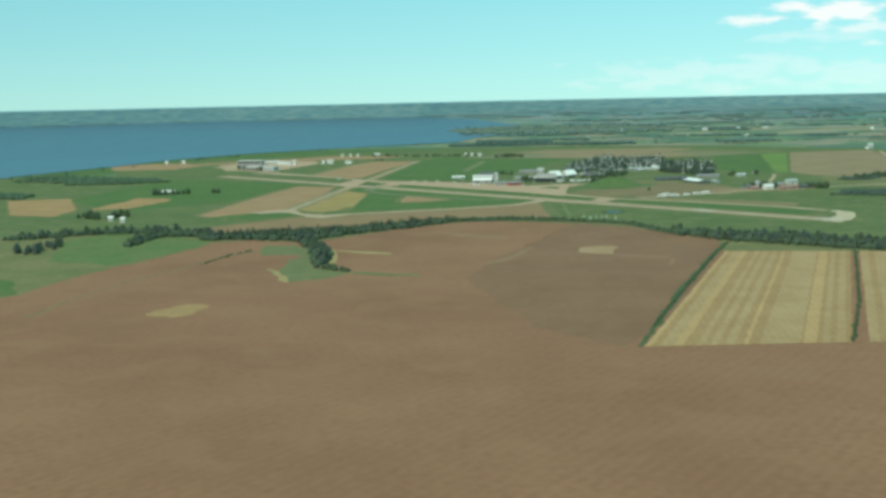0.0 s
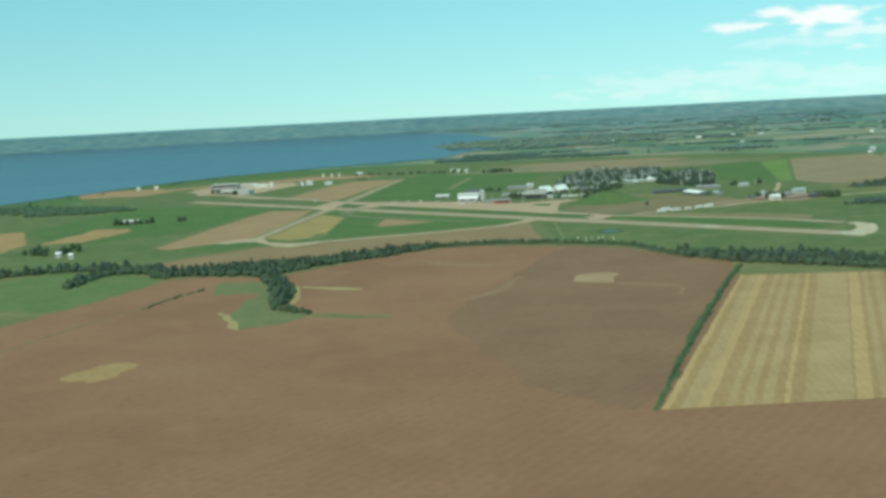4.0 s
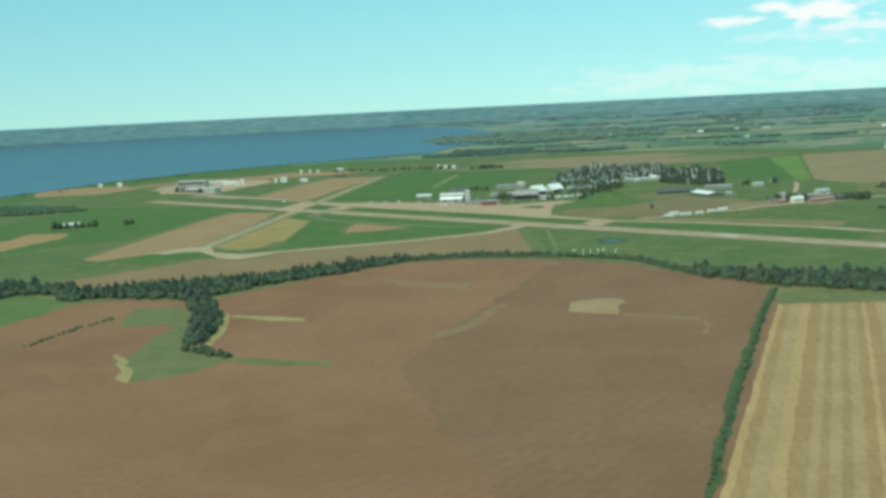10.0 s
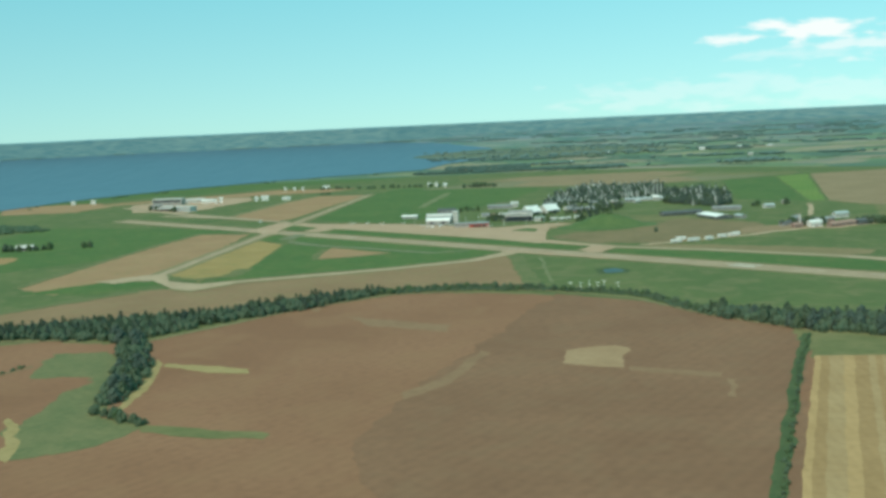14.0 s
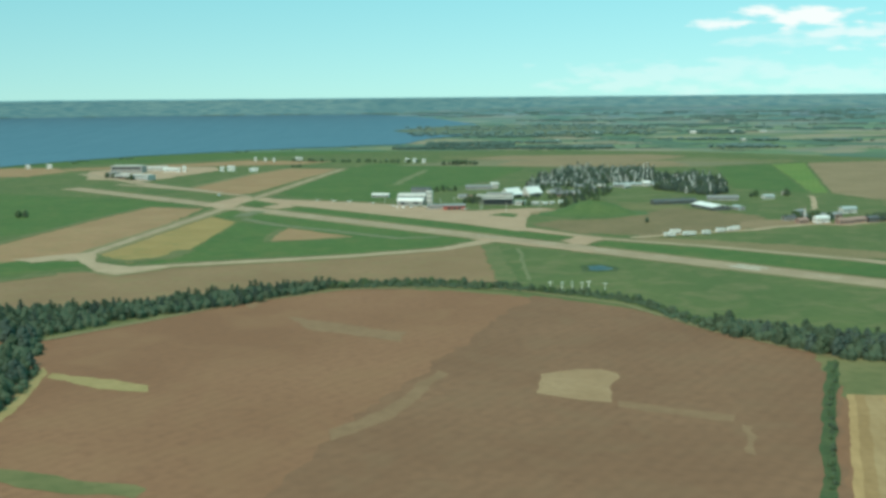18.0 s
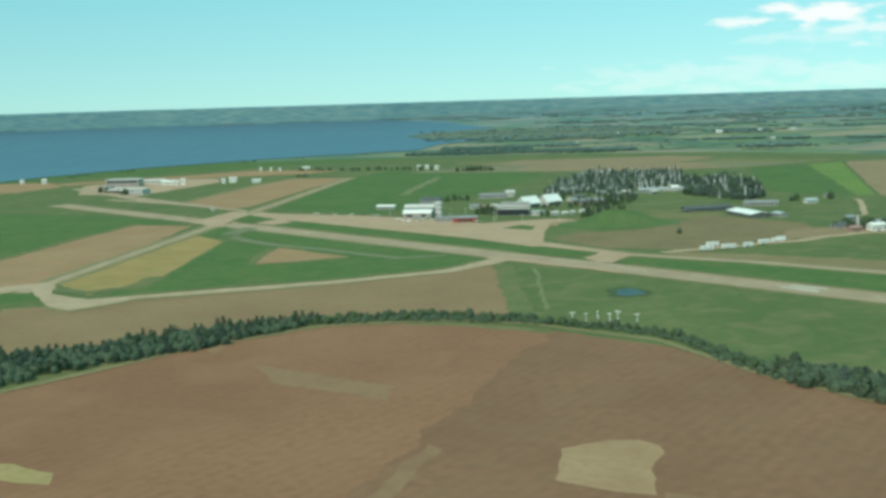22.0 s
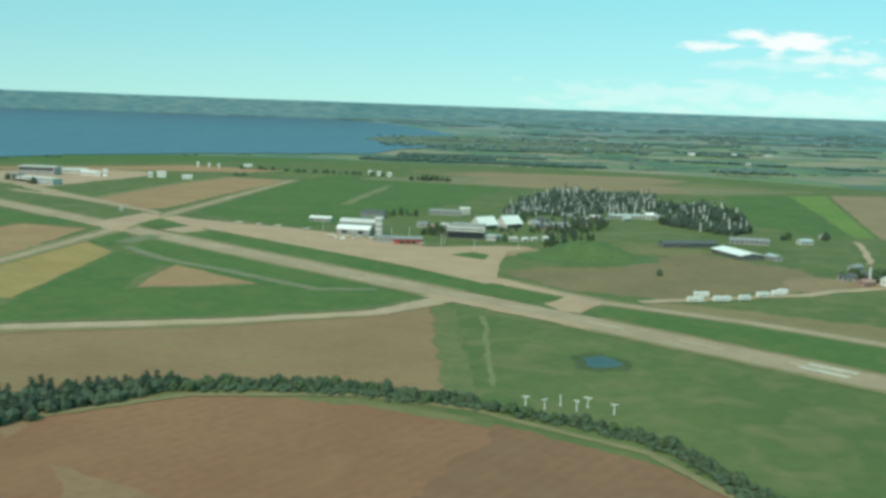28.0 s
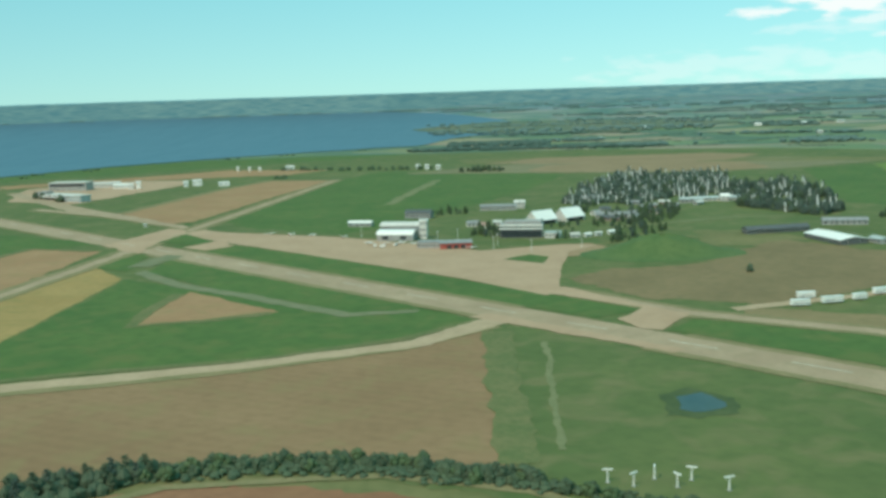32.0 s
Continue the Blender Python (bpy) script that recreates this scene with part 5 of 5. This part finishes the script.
def gable_walls(bm, w, d, h, rise):
    """A block with pointed ends below a pitched roof."""
    prof = [(-d / 2, -0.3), (-d / 2, h), (0, h + rise), (d / 2, h), (d / 2, -0.3)]
    a, b = ([bm.verts.new((x, y, z)) for y, z in prof] for x in (-w / 2, w / 2))
    bm.faces.new(a)
    bm.faces.new(b[::-1])
    for i in range(5):
        j = (i + 1) % 5
        bm.faces.new((a[i], b[i], b[j], a[j]))


def arch_walls(bm, w, d, h, rise, steps=10):
    prof = [(d / 2, -0.3)] + [((d / 2) * math.cos(math.pi * i / steps), h + rise * math.sin(math.pi * i / steps)) for i in range(steps + 1)] + [(-d / 2, -0.3)]
    a, b = ([bm.verts.new((x, y, z)) for y, z in prof] for x in (-w / 2, w / 2))
    bm.faces.new(a)
    bm.faces.new(b[::-1])
    for i in range(len(prof)):
        j = (i + 1) % len(prof)
        bm.faces.new((a[i], b[i], b[j], a[j]))


def window(parent, w, h, at, side):
    """A framed window standing 6 cm out of a wall; side: 0 faces -y, 1 +y, 2 -x, 3 +x."""
    x, y, z = at
    frame_bm, pane_bm = bmesh.new(), bmesh.new()
    o = (-0.06, 0.06)
    for bm, g, deep in ((frame_bm, 0.12, 0.06), (pane_bm, 0.0, 0.08)):
        if side < 2:
            box(bm, x - w / 2 - g, x + w / 2 + g, y - deep, y + deep, z - h / 2 - g, z + h / 2 + g)
        else:
            box(bm, x - deep, x + deep, y - w / 2 - g, y + w / 2 + g, z - h / 2 - g, z + h / 2 + g)
    f = part("window", frame_bm, OFFWHITE, parent)
    part("pane", pane_bm, GLASS, f)


def building(name, x, y, w, d, h, turn, roof, wall_mat, roof_mat, label, category="building", rise=2.5, wins=0, doors=(), floors=1, group=""):
    """A house, shed or hangar on an Empty at its base. roof: gable, arch or flat; doors: (x, width, height) in the long front; wins: windows in each long side."""
    base = tagged(new(name), label, category, group)
    bm, rb = bmesh.new(), bmesh.new()
    if roof == "gable":
        gable_walls(bm, w, d, h, rise)
        gable(rb, w, d, h + 0.05, rise)
    elif roof == "arch":
        arch_walls(bm, w, d, h, rise)
        arch(rb, w, d, h + 0.05, rise)
    else:
        box(bm, -w / 2, w / 2, -d / 2, d / 2, -0.3, h)
        box(rb, -w / 2 - 0.5, w / 2 + 0.5, -d / 2 - 0.5, d / 2 + 0.5, h + 0.004, h + 0.6)
    part("wall", bm, wall_mat, base)
    part("roof", rb, roof_mat, base)
    for dx, dw, dh in doors:
        box_part("door", (dx - dw / 2, dx + dw / 2, -d / 2 - 0.1, -d / 2 + 0.1, 0, dh), DARK, base, "wide dark doorway")
    if category in ("hangar", "shed", "warehouse") and roof == "gable":
        rc = bmesh.new()
        box(rc, -w / 2 - 0.6, w / 2 + 0.6, -0.35, 0.35, h + rise + 0.30, h + rise + 0.56)
        part("ridge_cap", rc, roof_mat, base)
        for gy in (-d / 2 - 0.78, d / 2 + 0.6):
            box_part("gutter", (-w / 2 - 0.5, w / 2 + 0.5, gy, gy + 0.18, h - 0.62, h - 0.42), WALLGREY, base)
    if roof == "gable" and category == "house" and wins > 2:
        box_part("chimney", (w * 0.22, w * 0.22 + 0.8, -0.4, 0.4, h + rise * 0.6, h + rise + 1.3), BRICK, base, "small brick chimney")
    for dx, dw, dh in doors:
        if dw > 8:
            for q in range(4):
                lx = dx - dw / 2 + dw * q / 4
                box_part("door_leaf", (lx + 0.06, lx + dw / 4 - 0.06, -d / 2 - 0.2, -d / 2 - 0.11, 0.02, dh * (0.96 if q in (0, 3) else 0.3)), WALLGREY, base, "sliding door leaf")
    for f in range(floors):
        for i in range(wins):
            wx = -w / 2 + w * (i + 0.5) / wins
            z = (h / floors) * (f + 0.55)
            if not any(abs(wx - dx) < dw / 2 + 1 and z < dh + 0.8 for dx, dw, dh in doors):
                window(base, min(2.2, 0.5 * w / wins), min(1.5, 0.45 * h / floors), (wx, -d / 2, z), 0)
        for i in range(max(1, wins // 3) if wins else 0):
            window(base, 1.6, min(1.5, 0.45 * h / floors), (w / 2, -d / 2 + d * (i + 0.5) / max(1, wins // 3), (h / floors) * (f + 0.55)), 3)
            window(base, 1.6, min(1.5, 0.45 * h / floors), (-w / 2, -d / 2 + d * (i + 0.5) / max(1, wins // 3), (h / floors) * (f + 0.55)), 2)
    base.matrix_basis = pose(x, y, 0.05, 0, 0, turn)
    return base


# hangars on the apron
building("hangar", 76, 1955, 34, 20, 5.6, -12, "arch", WALLGREY, WHITE, "grey metal hangar with a low curved white roof beside the apron", "hangar", 3.4, 0, ((-9, 11, 5), (8, 11, 5)))
building("hangar", 78, 1996, 37, 18, 8.4, -12, "arch", GREY, OFFWHITE, "grey hangar with a low curved pale roof behind another hangar", "hangar", 3.0, 6)
building("shed", 33, 2068, 24, 10, 4, -12, "gable", WALLGREY, WHITE, "low white-roofed shed on the grass", "shed", 1.4, 4)
building("office", 107, 1896, 21, 12, 5.5, -12, "flat", WALLGREY, GREY, "low grey flat-roofed office beside the apron", "building", 1, 6)
building("fire_station", 129, 1890, 27, 12, 5.2, 4, "gable", REDROOF, GREY, "small grey-roofed building with a red front beside the apron", "building", 1.8, 0, ((-6, 4, 3.6), (0, 4, 3.6), (6, 4, 3.6)))
building("stairs_block", 100, 1958, 7, 7, 17, -12, "flat", OFFWHITE, WHITE, "narrow white tower block beside the hangar", "tower", 1, 2, (), 3)
building("warehouse", 91, 2128, 28, 14, 6.5, -12, "gable", GREY, DARKROOF, "grey dark-roofed warehouse behind the hangars", "warehouse", 2, 5)
building("cottage", 147, 2039, 12, 8, 3.6, 10, "gable", OFFWHITE, GREY, "small pale house among trees", "house", 2, 3)
building("cottage", 158, 2022, 10, 8, 3.6, -20, "gable", OFFWHITE, BRICK, "small pale house with a brown roof", "house", 2, 3)
# terminal of the flying club
hall = building("clubhouse", 190, 1950, 38, 18, 11.5, -10, "flat", WALLGREY, GREY, "wide three-storey clubhouse with dark glazing and white fascias", "building", 1, 9, (), 3)
box_part("fascia", (-19.8, 19.8, -9.9, -9.55, 11.0, 12.4), WHITE, hall, "white fascia board")
box_part("fascia", (-19.8, 19.8, -9.6, -9.2, 8.0, 9.2), WHITE, hall, "white fascia board")
box_part("glazing", (-18.6, 18.6, -9.15, -9.05, 0.6, 7.2), DARK, hall, "dark glazed front")
box_part("upper_storey", (-16, 18, -4, 8, 12.1, 15), WALLGREY, hall, "set-back grey upper storey")
building("annexe", 217, 1938, 14, 10, 5, -14, "flat", OFFWHITE, BLUEROOF, "pale blue-roofed annexe beside the clubhouse", "building", 1, 4)
for px, py, lab in ((216, 2046, "white steep-roofed hangar with a dark open side"), (246, 2066, "white steep-roofed hangar beside camp cabins")):
    hg = building("steep_hangar", px, py, 26, 18, 4.6, 38, "gable", OFFWHITE, WHITE, lab, "hangar", 8.4, group="steep white hangars")
    box_part("open_side", (-11, 11, -9.12, -9.0, 0, 4.2), DARK, hg, "dark open hangar side")
    bm = bmesh.new()
    gable_walls(bm, 0.3, 15, 4.2, 6.8)
    part("open_end", bm, DARK, hg, "dark open hangar end").matrix_basis = pose(13.1, 0, 0)
building("long_hut", 292, 2080, 34, 9, 3.4, -4, "gable", WALLGREY, GREY, "long grey-roofed hut among camp trees", "hut", 2.2, 8, group="long camp huts")
building("long_hut", 285, 2262, 40, 10, 3.6, -8, "gable", WALLGREY, GREY, "long grey-roofed hut before the camp wood", "hut", 2.4, 9, group="long camp huts")
for px, py, tn in ((172, 2046, -12), (236, 1934, 8)):
    building("cabin", px, py, 8, 6, 3.2, tn, "gable", OFFWHITE, (OFFWHITE, GREY)[px % 2], "small pale cabin near the clubhouse", "cabin", 1.2, 2, group="cabins near the clubhouse")
building("barracks", 179, 2181, 40, 9, 5, -6, "gable", WALLGREY, GREY, "long grey low building behind the clubhouse", "building", 1.8, 9)
building("barracks", 204, 2198, 12, 10, 7, -6, "gable", OFFWHITE, OFFWHITE, "pale block at the end of a long building", "building", 2, 3, (), 2)
# camp buildings among the trees
r3 = random.Random(11)
camp = area_spots([(262, 2110), (300, 2180), (370, 2230), (430, 2220), (390, 2130), (330, 2060), (280, 2050)], 14, r3, 16)
for i, (px, py) in enumerate(camp):
    building("cabin", px, py, r3.uniform(8, 14), r3.uniform(6, 8), r3.uniform(2.8, 3.6), r3.choice((-14, 6, 40)), "gable", (OFFWHITE, WALLGREY, BRICK)[i % 3], (GREY, DARKROOF, OFFWHITE, GREY)[i % 4],
             ("small pale cabin among trees", "small grey cabin among trees", "small brown cabin among trees")[i % 3], "cabin", 1.5, 3, group="camp cabins")
building("long_house", 432, 2215, 56, 9, 3.6, -2, "gable", OFFWHITE, BLUEROOF, "long low pale building at the edge of the wood", "building", 1.5, 12)
building("gatehouse", 440, 2206, 10, 9, 6, -2, "gable", OFFWHITE, WHITE, "taller pale gatehouse on the long white building", "building", 2.5, 2, (), 2)
building("shed", 400, 2200, 26, 10, 4.5, -4, "gable", WALLGREY, BLUEROOF, "low pale-blue-roofed shed at the wood's edge", "shed", 1.5, 5)
for k, (px, py) in enumerate(((248, 1935), (258, 1941), (271, 1950))):
    building("market_hut", px, py, 6, 4, 2.8, 25, "gable", OFFWHITE, (WHITE, OFFWHITE)[k % 2], "small white hut beside trees", "hut", 0.9, 0, ((0, 1.2, 2),), group="white huts")
# sheds to the east
building("long_shed", 446, 1868, 54, 25, 4, -77, "gable", DARKROOF, WHITE, "very long shed with a bright white roof on brown grass", "shed", 2.2, 8)
building("shed", 474, 1846, 16, 9, 4, -76, "gable", WALLGREY, BLUEROOF, "pale-blue lean-to shed beside a long white shed", "shed", 1.2, 3)
building("stable", 415, 1930, 60, 11, 4.2, 12, "gable", DARKROOF, DARKROOF, "long dark stable with a weathered roof", "shed", 2, 12)
building("stable", 490, 1968, 40, 10, 4.5, -10, "gable", WALLGREY, GREY, "long grey shed beside a wood", "shed", 2, 8)
building("cottage", 555, 1980, 15, 9, 4, 15, "gable", OFFWHITE, BLUEROOF, "pale house in a green field", "house", 2, 3)
building("cottage", 600, 2040, 10, 8, 4, 40, "gable", WALLGREY, WALLGREY, "small grey house in a green field", "house", 2, 2)
# brick hamlet
for px, py, w, d, h, tn, wm, rm, lab in (
        (521, 1704, 15, 9, 6, 12, WHITE, WHITE, "white box-like building with a pale roof"), (499, 1702, 12, 8, 4, 20, BRICK, BRICK, "low brick house with a brown roof"),
        (541, 1690, 18, 9, 4.6, 14, BRICK, BRICK, "wide red-brown brick house"), (560, 1702, 17, 9, 4.6, 14, BRICK, BRICK, "wide brick house with a brown roof"),
        (580, 1706, 20, 10, 5, 14, DARKROOF, DARKROOF, "dark barn among trees"), (588, 1796, 18, 10, 6, 12, OFFWHITE, BLUEROOF, "pale house with a blue-grey roof"),
        (494, 1728, 13, 9, 4, 12, WALLGREY, DARKROOF, "grey house with a dark roof"), (512, 1744, 14, 8, 4.4, -10, DARKROOF, DARKROOF, "low dark shed"),
        (540, 1738, 15, 9, 5, 12, WALLGREY, GREY, "grey house with a grey roof"), (528, 1790, 12, 8, 4, 30, WALLGREY, GREY, "small grey outhouse"),
        (556, 1752, 12, 8, 4.5, 12, BRICK, GREY, "brick house with a grey roof")):
    building("house", px, py, w, d, h, tn, "gable", wm, rm, lab + " beside the service road", "house", 1.8, 4, ((0, 1.4, 2.1),), group="brick hamlet")
mast = tagged(new("chimney_mast"), "pale tapered brick chimney beside the brick houses", "chimney")
bm = bmesh.new()
stem(bm, (0, 0, -0.3), (0, 0, 15), 1.3, 0.8, 12)
part("shaft", bm, OFFWHITE, mast)
bm = bmesh.new()
stem(bm, (0, 0, 14.6), (0, 0, 15.6), 1.1, 1.1, 12)
part("cap", bm, BRICK, mast)
mast.matrix_basis = pose(506, 1712, 0)

# ---- trailers in a row ----


def trailer(x, y, length, turn, tall=3.9):
    base = tagged(new("trailer"), "white box trailer with a dark window band parked on brown grass", "trailer", "white trailers in a row")
    bm = bmesh.new()
    box(bm, -length / 2, length / 2, -1.5, 1.5, 0.8, tall)
    bmesh.ops.bevel(bm, geom=bm.edges[:], offset=0.12, segments=1, affect="EDGES")
    part("body", bm, WHITE, base)
    box_part("window_band", (-length / 2 + 0.8, length / 2 - 0.8, -1.53, -1.49, 1.75, 2.1), GLASS, base, "dark window band")
    box_part("awning_edge", (-length / 2 - 0.1, length / 2 + 0.1, -1.75, 1.75, tall + 0.004, tall + 0.2), WHITE, base, "flat white roof sheet")
    box_part("chassis", (-length / 2 + 0.4, length / 2 - 0.2, -1.1, 1.1, 0.5, 0.79), RUBBER, base, "dark steel chassis")
    for wx in (-1.4, 0.0):
        for wy in (-1.3, 1.3):
            wb = bmesh.new()
            bmesh.ops.create_cone(wb, cap_ends=True, segments=14, radius1=0.48, radius2=0.48, depth=0.32, matrix=pose(wx, wy, 0.48, 90))
            part("wheel", wb, RUBBER, base)
    box_part("drawbar", (length / 2 - 0.2, length / 2 + 1.3, -0.1, 0.1, 0.5, 0.68), RUBBER, base)
    base.matrix_basis = pose(x, y, 0.12, 0, 0, turn)


for x, y, ln, tn in ((331, 1604, 11.5, 8), (342, 1627, 11.0, 5), (352, 1610, 13.0, 10), (371, 1617, 8.5, 14), (390, 1633, 10, 14), (405, 1642, 11, 12), (411, 1650, 8, 12)):
    trailer(x, y, ln, tn)

# ---- lakeside terminal ----
building("terminal_hall", -472, 2660, 62, 26, 13, -8, "flat", WALLGREY, OFFWHITE, "tall grey flat-roofed hall behind the terminal", "building", 1, 10, (), 2)
th = bpy.data.objects["terminal_hall"]
box_part("window_band", (-29, 29, -13.12, -13.04, 7.2, 11.2), DARK, th, "dark window band under the roof")
tm = building("terminal", -428, 2500, 52, 22, 7, -30, "flat", WALLGREY, OFFWHITE, "grey terminal with a pale flat roof and dark window bands", "building", 1, 10, (), 2)
box_part("canopy", (-28, 10, -16, -11.2, 4.2, 4.8), WHITE, tm, "white entrance canopy")
box_part("dark_front", (-24, 24, -11.12, -11.04, 0.6, 3.4), DARK, tm, "dark glazed ground floor")
building("wing", -393, 2456, 36, 18, 9, -30, "flat", BLUEROOF, OFFWHITE, "pale blue-grey terminal wing with a flat roof", "building", 1, 7, (), 2)
building("wing", -470, 2545, 20, 14, 8, -30, "flat", WALLGREY, GREY, "dark grey block at the terminal's end", "building", 1, 4, (), 2)
building("depot", -432, 2700, 50, 14, 7, 8, "gable", OFFWHITE, OFFWHITE, "long pale depot behind the terminal", "building", 2, 10)
building("depot", -392, 2668, 30, 12, 6, 8, "gable", WHITE, WHITE, "pale long shed behind the terminal", "building", 1.8, 7)
for px, py, w, h, lab in ((-375, 2650, 8, 7, "white cube house near the lake"), (-364, 2654, 7, 10, "tall narrow white house near the lake"), (-293, 2668, 7, 7, "small white house in the grass"),
                          (-277, 2678, 14, 8, "wide white house in the grass"), (-230, 2656, 16, 5, "low white house in the grass"), (-676, 2815, 9, 7, "white house by the lake shore"), (-722, 2820, 8, 6, "small white house by the lake shore"),
                          (-276, 3004, 4, 7, "white house on the lake side"), (-253, 2998, 4, 6, "white house on the lake side"), (-232, 2988, 4, 6, "white house on the lake side"), (-180, 3020, 16, 5, "grey house beside trees"),
                          (68, 2904, 7, 7, "white house beside trees"), (84, 2898, 6, 7, "white house beside trees"), (104, 2888, 7, 6, "white house beside trees")):
    building("lake_house", px, py, w, 8, h, 10, "gable", WHITE, OFFWHITE, lab, "house", 1.8, 2, group="houses by the lake")
building("farmhouse", -474, 1856, 22, 11, 4.2, 2, "gable", GREY, OFFWHITE, "grey farmhouse with a pale roof in a green field", "house", 2.4, 5, ((2, 1.4, 2.1),))

building("hut", -203, 2120, 3.4, 3, 3, 20, "flat", WHITE, OFFWHITE, "small white equipment hut beside the taxiway", "hut", 1, 0, ((0, 1.1, 2.1),))
building("cottage", -446, 1432, 6, 5, 5, 0, "gable", OFFWHITE, WHITE, "small white cottage beside trees", "house", 1.5, 2)
building("cottage", -424, 1412, 5, 5, 5, 0, "gable", OFFWHITE, WHITE, "small white cottage beside trees", "house", 1.5, 2)
r4 = random.Random(23)
for k in range(16):
    az, r = r4.uniform(6, 40), 1 / r4.uniform(1 / 4600, 1 / 2500)
    x, y = polar(az, r)
    p, s = bend(x, y)
    b = building("farm_building", 0, 0, r4.uniform(9, 26), r4.uniform(7, 10), r4.uniform(4, 7), 0, "gable", (OFFWHITE, WHITE, WALLGREY)[k % 3], (OFFWHITE, WHITE, GREY, BLUEROOF)[k % 4],
                 ("pale far farmhouse", "white far barn", "grey far barn")[k % 3] + " between fields", "house", 2, 0, group="far farms")
    b.matrix_basis = Matrix.Translation(p) @ pose(0, 0, 0, 0, 0, r4.uniform(-40, 40)) @ Matrix.Diagonal((s, s, s, 1))

# ---- small airfield things ----
for k, (x, y) in enumerate(((176, 1300), (184, 1296), (192, 1302), (198, 1294), (204, 1300), (214, 1290))):
    mastlet = tagged(new("approach_light"), "white approach-light mast in rough grass", "light mast", "approach lights")
    bm = bmesh.new()
    stem(bm, (0, 0, -0.2), (0, 0, 6.5), 0.35, 0.25, 8)
    part("pole", bm, WHITE, mastlet)
    box_part("lamp_bar", (-2.2, 2.2, -0.25, 0.25, 6.5, 7.1), WHITE, mastlet)
    box_part("foot", (-0.8, 0.8, -0.8, 0.8, -0.1, 0.5), WALLGREY, mastlet)
    mastlet.matrix_basis = pose(x, y + 24, 0.1, 0, 0, 40 * k)
    mastlet.scale = (0.8, 0.8, 0.7)


def parked_plane(x, y, turn):
    """A small parked aeroplane: body, wing, tail, undercarriage."""
    base = tagged(new("light_aircraft"), "small white light aircraft parked on the apron", "aircraft", "parked aircraft")
    bm = bmesh.new()
    stem(bm, (0, 1.6, 1.2), (0, -3.8, 1.35), 0.62, 0.18, 10)
    part("fuselage", bm, WHITE, base)
    bm = bmesh.new()
    stem(bm, (0, 2.6, 1.15), (0, 1.6, 1.2), 0.3, 0.62, 10)
    part("nose", bm, REDROOF, base)
    box_part("wing", (-5.2, 5.2, -0.4, 1.1, 1.82, 2.0), WHITE, base)
    box_part("tailplane", (-1.7, 1.7, -4.0, -3.3, 1.35, 1.45), WHITE, base)
    box_part("fin", (-0.07, 0.07, -4.1, -3.2, 1.4, 2.8), WHITE, base)
    box_part("cabin_glass", (-0.5, 0.5, -0.3, 1.2, 1.5, 1.8), GLASS, base)
    for wx, wy in ((-1.1, 0.3), (1.1, 0.3), (0, 2.0)):
        wb = bmesh.new()
        bmesh.ops.create_cone(wb, cap_ends=True, segments=12, radius1=0.26, radius2=0.26, depth=0.18, matrix=pose(wx, wy, 0.26, 0, 90))
        part("wheel", wb, RUBBER, base)
        box_part("strut", (wx - 0.06, wx + 0.06, wy - 0.06, wy + 0.06, 0.3, 1.1), WALLGREY, base)
    base.matrix_basis = pose(x, y, 0.31, 0, 0, turn)


for x, y, tn in ((52, 1928, 30), (66, 1921, 200), (-52, 2018, 10), (-30, 2006, 120), (-8, 1996, 60), (24, 1976, 140), (80, 1925, 80), (92, 1918, 30), (142, 1880, 10)):
    parked_plane(x, y, tn)


def van(x, y, turn):
    """A white delivery van: body, cab, glass, wheels."""
    base = tagged(new("van"), "white van parked at the edge of the apron", "van", "parked vans")
    bm = bmesh.new()
    box(bm, -1.0, 1.0, -2.6, 1.4, 0.45, 2.4)
    bmesh.ops.bevel(bm, geom=bm.edges[:], offset=0.15, segments=1, affect="EDGES")
    part("body", bm, WHITE, base)
    bm = bmesh.new()
    box(bm, -0.95, 0.95, 1.3, 2.7, 0.45, 1.5)
    bmesh.ops.bevel(bm, geom=bm.edges[:], offset=0.2, segments=1, affect="EDGES")
    part("cab", bm, WHITE, base)
    box_part("windscreen", (-0.85, 0.85, 1.36, 1.5, 1.45, 2.2), GLASS, base)
    for wx in (-0.95, 0.95):
        for wy in (-1.7, 1.8):
            wb = bmesh.new()
            bmesh.ops.create_cone(wb, cap_ends=True, segments=12, radius1=0.36, radius2=0.36, depth=0.22, matrix=pose(wx, wy, 0.36, 0, 90))
            part("wheel", wb, RUBBER, base)
    base.matrix_basis = pose(x, y, 0.36, 0, 0, turn)


for x, y, tn in ((58, 1910, 20), (65, 1905, 90), (76, 1913, 160)):
    van(x, y, tn)


def flood_mast(x, y):
    base = tagged(new("floodlight_mast"), "slim pale floodlight mast beside the apron", "light mast", "apron masts")
    bm = bmesh.new()
    stem(bm, (0, 0, -0.2), (0, 0, 10.5), 0.28, 0.16, 8)
    part("pole", bm, OFFWHITE, base)
    box_part("lamp_bar", (-1.3, 1.3, -0.3, 0.3, 10.4, 10.9), OFFWHITE, base)
    for lx in (-0.9, 0.9):
        box_part("lamp", (lx - 0.35, lx + 0.35, -0.55, -0.31, 10.2, 10.9), GREY, base)
    base.matrix_basis = pose(x, y, 0.1)


for x, y in ((113, 1923), (131, 1934), (161, 1878), (165, 1894), (41, 1978), (191, 1852), (234, 1866)):
    flood_mast(x, y)
